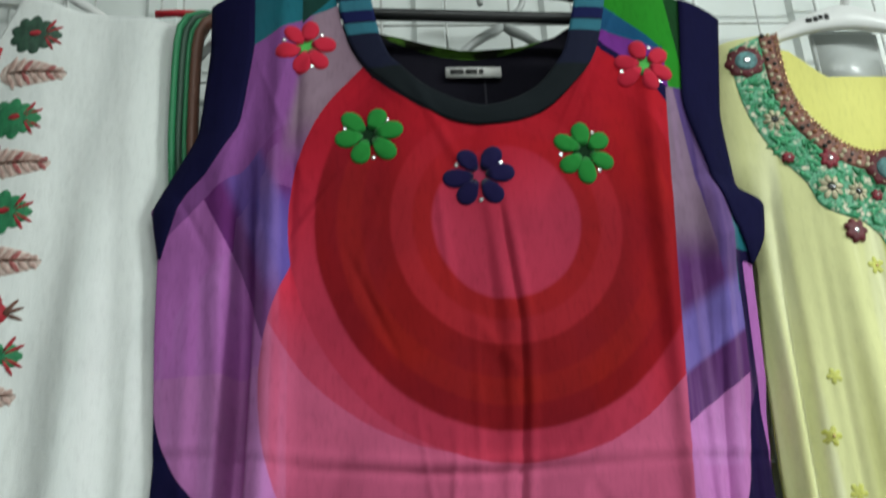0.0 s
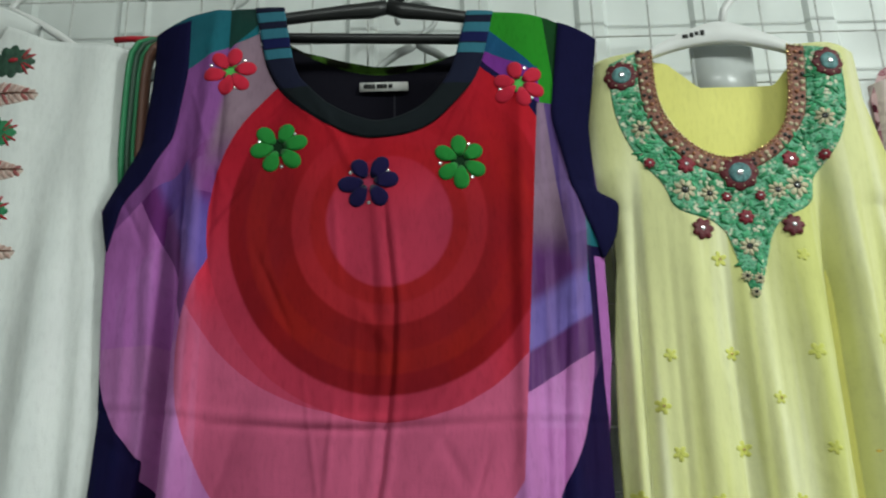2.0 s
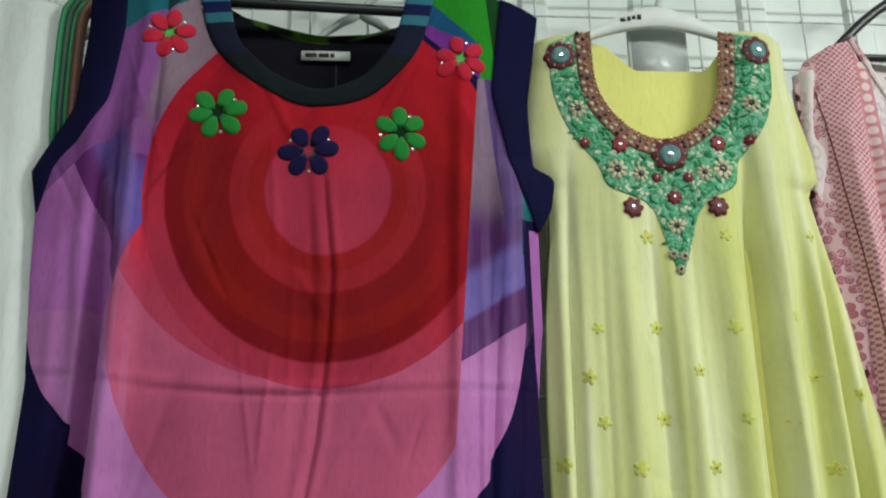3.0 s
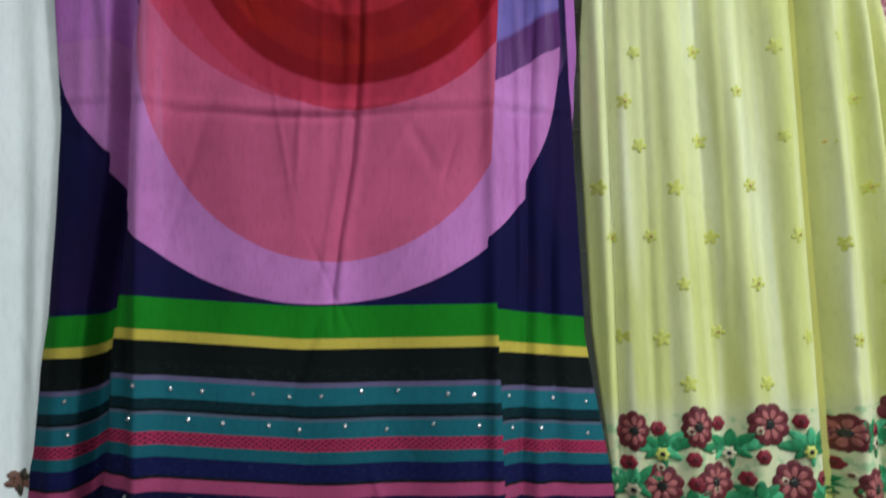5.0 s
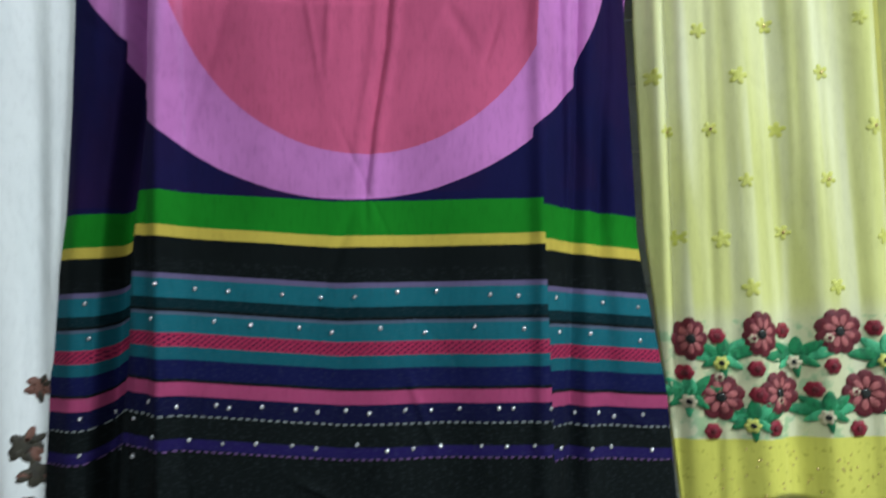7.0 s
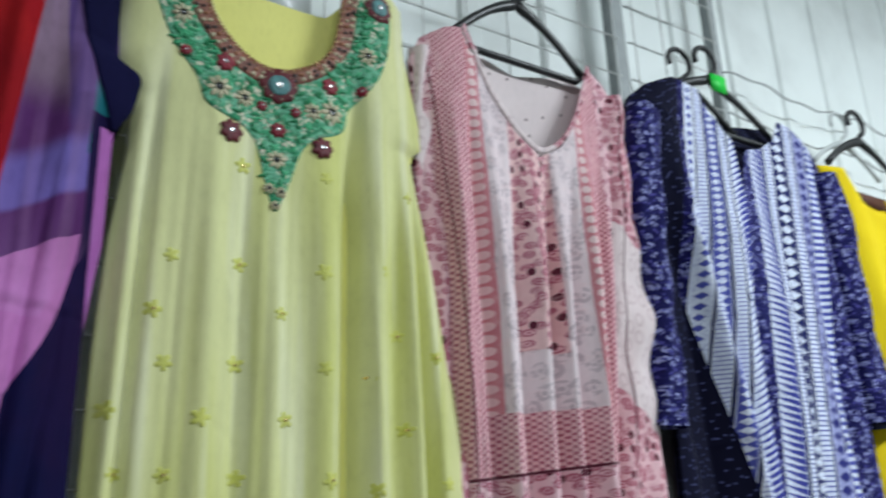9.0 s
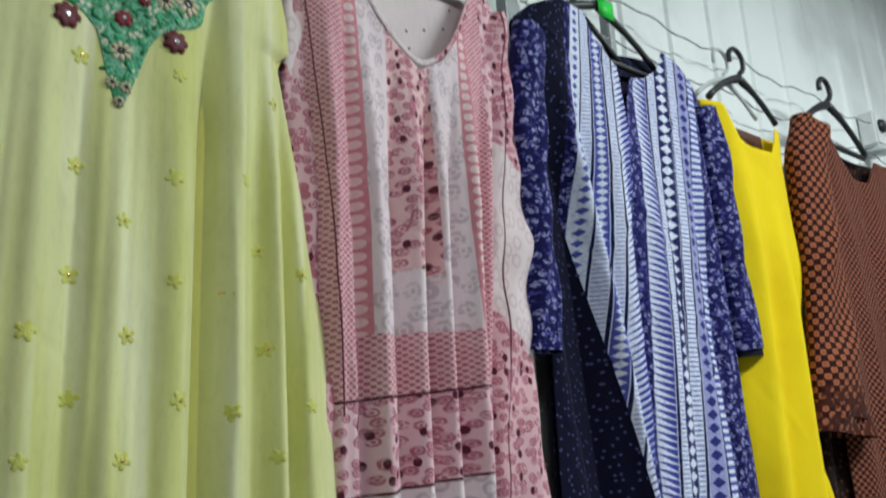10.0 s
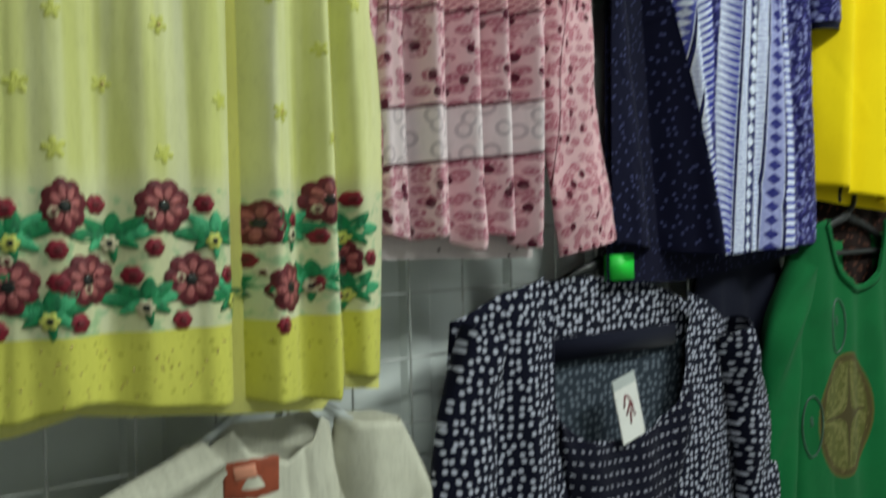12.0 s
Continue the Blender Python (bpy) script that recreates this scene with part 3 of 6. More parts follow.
def ring_dress():
    ob = empty("sleeveless_dress", 0.17, 0.735, 2.1, "sleeveless dress with red ring print and striped border", "dress", "hanging dresses")
    left = [(1.06, -0.184), (1.093, -0.180), (1.243, -0.171), (1.348, -0.161), (1.404, -0.153), (1.507, -0.146), (1.62, -0.141), (1.74, -0.145),
            (1.813, -0.145), (1.861, -0.153), (1.872, -0.146), (1.9, -0.13), (1.937, -0.111), (1.985, -0.103), (2.033, -0.102), (2.1, -0.104)]
    right = [(1.05, 0.455), (1.066, 0.452), (1.208, 0.446), (1.306, 0.431), (1.359, 0.424), (1.477, 0.423), (1.59, 0.422), (1.68, 0.43), (1.789, 0.426),
             (1.815, 0.442), (1.85, 0.448), (1.858, 0.44), (1.87, 0.424), (1.95, 0.418), (2.067, 0.436), (2.1, 0.438)]
    folds = [(0.338, 1.99, 0.312, 1.12, 0.010, 0.009),
             (0.368, 1.9, 0.335, 1.15, 0.013, -0.007), (0.395, 1.95, 0.36, 1.15, 0.012, 0.012), (-0.085, 1.92, -0.075, 1.35, 0.012, 0.008), (-0.06, 1.95, -0.07, 1.5, 0.014, -0.010), (-0.078, 1.62, -0.088, 1.05, 0.010, -0.012), (-0.044, 1.7, -0.046, 1.05, 0.010, 0.008),
             (-0.025, 1.9, -0.05, 1.1, 0.012, 0.010), (-0.14, 1.6, -0.15, 1.1, 0.016, 0.014), (0.39, 1.75, 0.40, 1.3, 0.012, 0.008), (0.41, 1.7, 0.385, 1.42, 0.008, -0.008), (0.03, 1.95, 0.06, 1.5, 0.03, 0.004),
             (0.25, 1.8, 0.27, 1.2, 0.035, 0.004), (0.1, 1.5, 0.1, 1.1, 0.04, 0.004), (-0.025, 2.1, -0.04, 1.75, 0.008, 0.006), (-0.008, 2.1, -0.02, 1.8, 0.006, -0.005), (-0.11, 1.8, -0.115, 1.6, 0.010, 0.006), (0.405, 1.8, 0.408, 1.6, 0.006, 0.008), (0.36, 1.78, 0.352, 1.45, 0.006, 0.007)]
    g = Garment(left, right, 0.737, folds, seed=3, ripple=0.0016, creases=90, crumple=0.0032)
    base_y = g.y

    def creased(x, z):
        x, z = np.asarray(x, float), np.asarray(z, float)
        # a level packing crease, and a pressed fold down the middle
        line = np.interp(x, [-0.13, -0.086, 0.003, 0.092, 0.157, 0.318], [1.634, 1.632, 1.615, 1.607, 1.605, 1.61])
        firm = 0.35 + 0.65 * np.exp(-((x - 0.12) / 0.09) ** 2)
        y = base_y(x, z) - firm * (0.0032 * np.exp(-((z - line - 0.006) / 0.006) ** 2) - 0.0026 * np.exp(-((z - line + 0.003) / 0.004) ** 2))
        mid = np.interp(z, [1.41, 1.474, 1.557, 1.66, 1.733, 1.846], [0.151, 0.16, 0.176, 0.187, 0.190, 0.179])
        on = np.clip((1.87 - z) / 0.06, 0, 1) * np.clip((z - 1.37) / 0.06, 0, 1)
        y = y - on * (0.0024 * np.exp(-((x - mid - 0.0065) / 0.005) ** 2) - 0.0026 * np.exp(-((x - mid) / 0.003) ** 2) + 0.0022 * np.exp(-((x - mid + 0.011) / 0.006) ** 2))
        # the side pleats lie further back than the front
        pa = np.interp(z, [1.1, 1.2, 1.41, 1.55, 1.77], [-0.137, -0.128, -0.110, -0.090, -0.076])
        pb = np.interp(z, [1.1, 1.2, 1.41, 1.49, 1.74], [-0.090, -0.085, -0.063, -0.055, -0.046])
        k = np.clip((pb - x) / (pb - pa), 0, 1)
        y = y + np.clip((1.93 - z) / 0.3, 0, 1) * (0.018 * k * k * (3 - 2 * k) + 0.05 * np.exp(-((k - 0.55) / 0.36) ** 4))
        pc = 0.3605 + (z - 1.53) * 0.07
        y = y + np.clip((1.80 - z) / 0.15, 0, 1) * (0.012 * np.clip((x - pc + 0.004) / 0.008, 0, 1) + 0.02 * np.clip((x - pc + 0.03) / 0.06, 0, 1))
        return y

    g.y = creased
    neck = [(0.021, 2.112), (0.04, 2.03), (0.071, 1.984), (0.12, 1.948), (0.168, 1.933), (0.223, 1.944), (0.268, 1.983), (0.293, 2.024), (0.311, 2.096)]
    inner = [(0.057, 2.110), (0.072, 2.03), (0.09, 2.0), (0.12, 1.974), (0.172, 1.954), (0.218, 1.970), (0.245, 1.998), (0.26, 2.025), (0.279, 2.098)]
    neck, inner = curve(neck, 90).tolist(), curve(inner, 90).tolist()
    top = [(-0.104, 2.088), (-0.06, 2.104)] + neck + [(0.377, 2.086), (0.436, 2.067)]
    hem = [(-0.172, 1.090), (-0.1, 1.098), (0.0, 1.094), (0.15, 1.088), (0.311, 1.087), (0.378, 1.076), (0.452, 1.066)]
    g.panel("front", top, hem, RINGS, ob, 400, 330, "red, purple and navy ring print", solid=0.0008, hem=0.001)
    g.panel("back", [(-0.104, 2.088), (-0.02, 2.106), (0.05, 2.105), (0.07, 2.092), (0.12, 2.078), (0.165, 2.07), (0.23, 2.072), (0.27, 2.084), (0.29, 2.1), (0.436, 2.067)], [(a, b - 0.004) for a, b in hem], LINING, ob, 60, 40, "dark inner back", back=0.078)
    g.strip("neck_band", neck, inner, COLLAR, ob, 0.003, 90, 10, "navy neck band with teal stripes", solid=0.002, rounds=1)
    g.strip("armhole_band", [(-0.104, 2.088), (-0.103, 2.033), (-0.111, 1.937), (-0.153, 1.861), (-0.145, 1.813)],
            [(-0.057, 2.098), (-0.056, 2.031), (-0.069, 1.942), (-0.1, 1.893), (-0.124, 1.868), (-0.142, 1.813)], NAVY, ob, 0.002, label="navy armhole facing")
    g.strip("armhole_band", [(0.437, 2.068), (0.419, 1.95), (0.421, 1.866), (0.448, 1.856), (0.442, 1.815), (0.426, 1.789)],
            [(0.389, 2.082), (0.373, 1.958), (0.392, 1.866), (0.406, 1.832), (0.416, 1.81), (0.424, 1.789)], NAVY, ob, 0.002, label="navy armhole facing")
    # felt flowers with sequins between the petals
    for cx, cz, size, col, mid, n, turn in ((0.056, 1.925, 0.0335, "green", "dark", 6, 10), (0.266, 1.901, 0.0325, "green", "dark", 6, 34), (0.161, 1.878, 0.0345, "navy", "rose", 6, 0),
                                            (-0.004, 2.024, 0.031, "red", "lime", 6, 15), (0.337, 1.995, 0.031, "red", "lime", 6, 40)):
        bm = bmesh.new()
        g.patch(bm, cx, cz, disc_shape(size * 0.34, 14), 0.0012, 0.001)
        flower = part("felt_flower", bm, FELT[mid], ob, col + " felt flower sewn on with sequins")
        for k in range(n):
            bm = bmesh.new()
            rr = size * (0.76 + 0.06 * math.sin(k * 2.4 + cx * 40))
            g.patch(bm, cx, cz, petal_shape(rr * 0.92, size * 0.54, turn + 360 * k / n + 5 * math.sin(k * 2.3 + cx * 50), 14, -0.12, size * 0.29), 0.0016, 0.002)
            part("petal", bm, FELT[col], flower)
        for k in range(0, n, 2):
            a = radians(turn + 360 * (k + 0.5) / n)
            bm = bmesh.new()
            g.patch(bm, cx + size * 0.72 * math.cos(a), cz + size * 0.72 * math.sin(a), disc_shape(0.0024, 8), 0.001, 0.001)
            part("sequin", bm, SEQUIN, flower)
    # sequins along the stripes
    r = random.Random(5)
    one = None
    for z0, n in ((1.314, 15), (1.280, 14), (1.203, 22), (1.171, 20)):
        for k in range(n):
            x = -0.15 + 0.585 * (k + 0.5) / n + r.uniform(-0.008, 0.008)
            z = z0 - ((min(x - 0.12, 0) * 0.1 if x > -0.062 else 0.0) + max(x - 0.12, 0) * 0.022 + (0.006 if x > 0.32 else 0.0) + max(x - 0.327, 0) * 0.09) + r.uniform(-0.003, 0.003)
            y = float(g.y(x, z)) - 0.0016
            if one is None:
                bm = bmesh.new()
                bmesh.ops.create_cone(bm, cap_ends=True, segments=9, radius1=0.0026, radius2=0.0019, depth=0.0012, matrix=pose(0.17, 0.735, 2.1, 90))
                one = part("sequin", bm, SEQUIN, ob)
                o = one
            else:
                o = one.copy()
                scene.collection.objects.link(o)
            o.location = (x - 0.17, y - 0.735, z - 2.1)
            o.rotation_euler = (r.uniform(-0.5, 0.5), 0, r.uniform(-0.5, 0.5))
    # woven label at the back of the neck
    bm = bmesh.new()
    slab(bm, 0.142, 0.204, 0.8085, 0.810, 2.031, 2.044, 0.0006)
    tag = part("neck_label", bm, LABEL, ob, "white woven neck label")
    for a, b in ((0.147, 0.162), (0.164, 0.177), (0.179, 0.184)):
        bm = bmesh.new()
        slab(bm, a, b, 0.8075, 0.8083, 2.035, 2.0405)
        part("lettering_bar", bm, INK, tag)
    hanger(0.182, 2.196, 0.775, BLACK_PLASTIC, half=0.205, drop=0.03, tilt=2.0, neck=0.012, thick=0.0082, hook_r=0.028)


ring_dress()

# ---- the pale yellow embroidered dress ----
def print_yellow(p):
    p.base(c(218, 219, 160))
    # upright yellower streaks: shade of the folds and doubled sheer, put into the colour
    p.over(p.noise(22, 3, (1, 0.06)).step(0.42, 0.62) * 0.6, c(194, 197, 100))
    # upright pale streaks: whitish highlights of the sheer folds, painted in
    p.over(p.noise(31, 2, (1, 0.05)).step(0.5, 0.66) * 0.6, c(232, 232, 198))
    p.over(p.w.step(1.300, 1.262) * (p.w > 1.153) * 0.65, c(206, 208, 178))
    p.over((p.w < 1.275) * (p.w > 1.155) * p.noise(60, 3).step(0.5, 0.62) * 0.5, c(90, 170, 120))
    p.over((p.w < 1.156), c(206, 204, 92))
    p.over((p.w < 1.15) * p.noise(150, 2).step(0.6, 0.68) * 0.55, c(140, 138, 40))


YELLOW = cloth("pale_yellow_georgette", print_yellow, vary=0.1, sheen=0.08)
YELLOW_LINING = cloth("pale_yellow_lining", lambda p: p.base(c(236, 232, 138)), vary=0.1)


def print_yoke(p):
    p.base(c(38, 146, 96))
    p.over(p.noise(90, 2).step(0.42, 0.52), c(104, 180, 142))
    p.over(p.cells(150).step(0.42, 0.3) * p.noise(55, 2).step(0.45, 0.6), c(222, 216, 190))
    p.over(p.cells(210, jitter=0.8).step(0.28, 0.2) * 0.6, c(30, 60, 50))


YOKE = cloth("green_thread_yoke", print_yoke, bump=1.0, shine=0.4, rough=0.6)


def thread(name, rgba, rgba2=None):
    def paint(p):
        p.base(rgba)
        p.over(p.noise(190, 2, (1, 0.5)).step(0.4, 0.65) * 0.6, rgba2 or tuple(v * 0.45 for v in rgba[:3]) + (1,))
    return cloth(name, paint, bump=0.8, shine=0.45, rough=0.55)


GREEN_THREAD = thread("green_thread", c(18, 132, 78), c(10, 84, 54))
MINT_THREAD = thread("mint_thread", c(70, 176, 122), c(24, 124, 82))
MAROON_THREAD = thread("maroon_thread", c(104, 24, 36))
BORDER_THREAD = thread("neck_border_thread", c(150, 96, 78), c(74, 34, 30))
BLUSH_THREAD = thread("blush_thread", c(178, 100, 98), c(128, 62, 64))
ROSE_THREAD = thread("red_rose_thread", c(140, 22, 44))
CREAM_THREAD = thread("cream_thread", c(214, 204, 170), c(150, 140, 110))
TEAL_THREAD = thread("teal_medallion", c(96, 150, 150), c(40, 70, 80))
LIME_THREAD = thread("lime_thread", c(208, 210, 104), c(192, 196, 78))
DARK_BEAD = plain("dark_bead", (0.02, 0.022, 0.02, 1), 0.2)
BRONZE = plain("bronze_bead", (0.32, 0.13, 0.06, 1), 0.3, metal=0.5)


def sewn(name, g, cx, cz, shape, material, parent, lift=0.0015, dome=0.0012, label=""):
    bm = bmesh.new()
    g.patch(bm, cx, cz, shape, lift, dome)
    uv = bm.loops.layers.uv.new("UVMap")
    for f in bm.faces:
        for lo in f.loops:
            lo[uv].uv = (lo.vert.co.x, lo.vert.co.z)
    return part(name, bm, material, parent, label)


def yellow_dress():
    ob = empty("sleeveless_dress", 0.6, 0.77, 2.06, "pale yellow sleeveless dress with green beaded yoke", "dress", "hanging dresses")
    left = [(1.08, 0.458), (1.2, 0.448), (1.37, 0.434), (1.586, 0.433), (1.693, 0.437), (1.789, 0.447), (1.855, 0.446), (1.868, 0.436), (1.9, 0.424), (1.97, 0.427), (2.056, 0.442)]
    right = [(1.06, 0.842), (1.087, 0.84), (1.348, 0.852), (1.529, 0.838), (1.7, 0.808), (1.80, 0.788), (1.852, 0.778), (1.866, 0.795), (1.904, 0.792), (1.95, 0.782), (1.995, 0.772), (2.062, 0.769)]
    folds = [(0.470, 1.85, 0.456, 1.08, 0.006, -0.014), (0.455, 1.85, 0.446, 1.08, 0.007, 0.008), (0.53, 1.82, 0.535, 1.1, 0.016, 0.007), (0.562, 1.8, 0.57, 1.1, 0.014, -0.008),
             (0.60, 1.72, 0.607, 1.1, 0.022, 0.008), (0.655, 1.85, 0.655, 1.08, 0.018, 0.012), (0.694, 1.88, 0.688, 1.08, 0.011, -0.036), (0.722, 1.85, 0.715, 1.08, 0.010, 0.010),
             (0.745, 1.85, 0.752, 1.08, 0.015, -0.022), (0.762, 1.85, 0.778, 1.08, 0.012, 0.012), (0.78, 1.85, 0.802, 1.08, 0.009, -0.022), (0.795, 1.8, 0.825, 1.08, 0.010, 0.006)]
    q = random.Random(77)
    for k in range(26):
        x = 0.462 + 0.0135 * k + q.uniform(-0.004, 0.004)
        flare = (x - 0.6) * 0.10
        folds.append((x, q.uniform(1.74, 1.88), x + flare + q.uniform(-0.006, 0.006), q.choice((1.08, 1.08, 1.3, 1.45)), q.uniform(0.005, 0.010), q.choice((-1, 1)) * q.uniform(0.001, 0.0032)))
    g = Garment(left, right, 0.772, folds, seed=11, ripple=0.0016, creases=40, crumple=0.0010, slant=1.2)
    inner = [(0.508, 2.058), (0.510, 1.992), (0.525, 1.953), (0.553, 1.925), (0.59, 1.913), (0.622, 1.921), (0.652, 1.946), (0.668, 1.985), (0.677, 2.063)]
    inner = curve(inner, 80).tolist()
    top = [(0.445, 2.056), (0.50, 2.06)] + inner + [(0.686, 2.064), (0.768, 2.062)]
    hem = [(0.46, 1.092), (0.5, 1.09), (0.55, 1.101), (0.6, 1.092), (0.68, 1.083), (0.75, 1.075), (0.78, 1.072), (0.786, 1.093), (0.84, 1.086)]
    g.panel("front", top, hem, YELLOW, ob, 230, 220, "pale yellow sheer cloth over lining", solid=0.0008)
    g.panel("back", [(0.445, 2.056), (0.5, 2.062), (0.535, 2.055), (0.57, 2.019), (0.665, 2.022), (0.69, 2.05), (0.7, 2.064), (0.768, 2.062)], [(a, b - 0.014) for a, b in hem], YELLOW_LINING, ob, 60, 50, "pale yellow lining", back=0.028)
    outer = [(0.456, 2.046), (0.455, 2.0), (0.458, 1.969), (0.468, 1.939), (0.483, 1.909), (0.502, 1.887), (0.510, 1.872), (0.512, 1.852), (0.53, 1.842), (0.553, 1.838), (0.571, 1.826), (0.578, 1.806), (0.581, 1.787), (0.588, 1.76), (0.596, 1.733),
             (0.607, 1.76), (0.616, 1.787), (0.622, 1.812), (0.635, 1.833), (0.669, 1.846), (0.684, 1.862), (0.682, 1.885), (0.70, 1.902), (0.722, 1.933), (0.736, 1.971), (0.741, 2.002), (0.742, 2.05)]
    wide = [(0.488, 2.057), (0.491, 1.985), (0.503, 1.949), (0.53, 1.914), (0.562, 1.896), (0.588, 1.892), (0.619, 1.899), (0.65, 1.919), (0.674, 1.947), (0.689, 1.98), (0.697, 2.06)]
    wide = curve(wide, 90).tolist()
    g.strip("yoke", outer, wide, YOKE, ob, 0.0014, 120, 16, "green and cream embroidered yoke", puff=0.001, rounds=4)
    g.strip("neck_border", wide, inner, BORDER_THREAD, ob, 0.0018, 90, 8, "dull pink beaded neck border", puff=0.001, rounds=1)
    r = random.Random(12)
    # beads along the neck
    bead = {}
    for mat_, key in ((BRONZE, "a"), (CREAM_THREAD, "b"), (DARK_BEAD, "c"), (GOLD, "d")):
        bm = bmesh.new()
        bmesh.ops.create_icosphere(bm, subdivisions=1, radius=1.0, matrix=Matrix.Translation((0.6, 0.77, 2.06)))
        bead[key] = part("bead", bm, mat_, ob)
    used = set()

    def put_bead(key, x, z, size, lift=0.003):
        o = bead[key]
        if key in used:
            o = o.copy()
            scene.collection.objects.link(o)
        used.add(key)
        o.location = (x - 0.6, float(g.y(x, z)) - lift - 0.77, z - 2.06)
        o.scale = (size, size * 0.7, size)

    for t, n, size, keys in ((0.04, 84, 0.0016, "ad"), (0.2, 84, 0.0014, "da"), (0.5, 46, 0.0028, "bca"), (0.82, 44, 0.0030, "cbb")):
        la, lb = along(inner, 120), along(wide, 120)
        mid = along(la * (1 - t) + lb * t, n)
        for k, (x, z) in enumerate(mid):
            put_bead(keys[k % len(keys)], x, z, size * r.uniform(0.85, 1.15))
    # leaves all over the yoke
    bm_leaf = [bmesh.new(), bmesh.new()]
    lo, li = along(outer, 160), along(wide, 160)
    for k in range(240):
        i, t = r.randrange(4, 156), r.uniform(0.14, 0.95)
        x, z = lo[i] * (1 - t) + li[i] * t
        g.patch(bm_leaf[k % 2], x, z, petal_shape(r.uniform(0.008, 0.013), r.uniform(0.004, 0.0065), r.uniform(0, 360), 8, 0.4), 0.002, 0.0014)
    for b_, mat_ in zip(bm_leaf, (GREEN_THREAD, MINT_THREAD)):
        uv = b_.loops.layers.uv.new("UVMap")
        for f in b_.faces:
            for lp in f.loops:
                lp[uv].uv = (lp.vert.co.x, lp.vert.co.z)
        tagged(part("leaf_embroidery", b_, mat_, ob, "raised green leaf embroidery"), kind="stuff")
    # maroon flowers with teal medallions
    for x, z, s in ((0.469, 2.027, 0.0205), (0.723, 2.035, 0.0205), (0.596, 1.892, 0.0225)):
        f = sewn("medallion_flower", g, x, z, scallop(s, 8, 0.16), MAROON_THREAD, ob, 0.003, 0.002, "maroon flower with a teal centre")
        sewn("medallion", g, x, z, disc_shape(s * 0.56, 16), TEAL_THREAD, f, 0.0055, 0.001)
        sewn("medallion_eye", g, x, z, disc_shape(s * 0.18, 10), SEQUIN, f, 0.0068, 0.001)
        for k in range(9):
            a = k * math.tau / 9
            put_bead("b", x + s * 0.78 * math.cos(a), z + s * 0.78 * math.sin(a), 0.0012, 0.0058)
    for x, z, s in ((0.545, 1.824, 0.0135), (0.648, 1.824, 0.0135), (0.534, 1.904, 0.0115), (0.659, 1.908, 0.0115), (0.597, 1.837, 0.0095), (0.492, 1.908, 0.007), (0.701, 1.914, 0.007), (0.578, 1.863, 0.0065), (0.616, 1.862, 0.0065)):
        f = sewn("small_flower", g, x, z, scallop(s, 7, 0.3), MAROON_THREAD if s > 0.012 else ROSE_THREAD, ob, 0.003, 0.002, "small dark red sewn flower")
        sewn("flower_eye", g, x, z, disc_shape(s * 0.22, 8), SEQUIN, f, 0.0054, 0.0008)
    for x, z, s in ((0.486, 1.953, 0.0125), (0.707, 1.962, 0.0125), (0.529, 1.872, 0.0145), (0.661, 1.874, 0.0155), (0.558, 1.867, 0.0115), (0.636, 1.868, 0.0115), (0.596, 1.801, 0.0115), (0.589, 1.766, 0.007), (0.602, 1.763, 0.007), (0.596, 1.747, 0.006)):
        f = sewn("bead_rosette", g, x, z, disc_shape(s * 0.35, 8), DARK_BEAD, ob, 0.003, 0.002, "cream bead rosette")
        for k in range(8):
            sewn("rosette_petal", g, x, z, petal_shape(s * 0.6, s * 0.42, 45 * k + 10, 8, 0.0, s * 0.38), CREAM_THREAD, f, 0.0026, 0.0016)
    # flowered border above the hem
    big = [(0.47, 1.257), (0.536, 1.26), (0.612, 1.26), (0.703, 1.245), (0.772, 1.266), (0.496, 1.198), (0.553, 1.201), (0.634, 1.198), (0.728, 1.185), (0.798, 1.207)]
    for k, (x, z) in enumerate(big):
        s = 0.0245 if k % 3 else 0.023
        squeeze = 0.75 if k in (0, 1, 9) else 1.0
        f = sewn("border_flower", g, x, z, disc_shape(s * 0.2, 10), DARK_BEAD, ob, 0.004, 0.0015, "maroon and blush embroidered border flower")
        for j in range(8):
            turn = 45 * j + 12 * k
            q = [(a * squeeze, b) for a, b in petal_shape(s * 0.82, s * 0.58, turn, 12, -0.35, s * 0.14)]
            sewn("petal", g, x, z, q, MAROON_THREAD, f, 0.0022, 0.0008)
            q = [(a * squeeze, b) for a, b in petal_shape(s * 0.46, s * 0.24, turn, 10, -0.3, s * 0.22)]
            sewn("petal_blush", g, x, z, q, BLUSH_THREAD, f, 0.0034, 0.0004)
        for dx, dz in ((0.034, 0.002), (-0.008, -0.034)):
            if x + dx * squeeze > 0.825:
                continue
            rs = sewn("border_rose", g, x + dx * squeeze, z + dz, scallop(0.0085, 6, 0.15, 24), ROSE_THREAD, ob, 0.002, 0.0018, "red embroidered rose")
            sewn("rose_heart", g, x + dx * squeeze, z + dz, disc_shape(0.003, 7), MAROON_THREAD, rs, 0.0052, 0.0008)
    clumps = [(0.5, 1.238), (0.573, 1.236), (0.655, 1.236), (0.735, 1.24), (0.80, 1.236), (0.468, 1.2), (0.525, 1.176), (0.597, 1.182), (0.676, 1.182), (0.76, 1.19), (0.803, 1.178)]
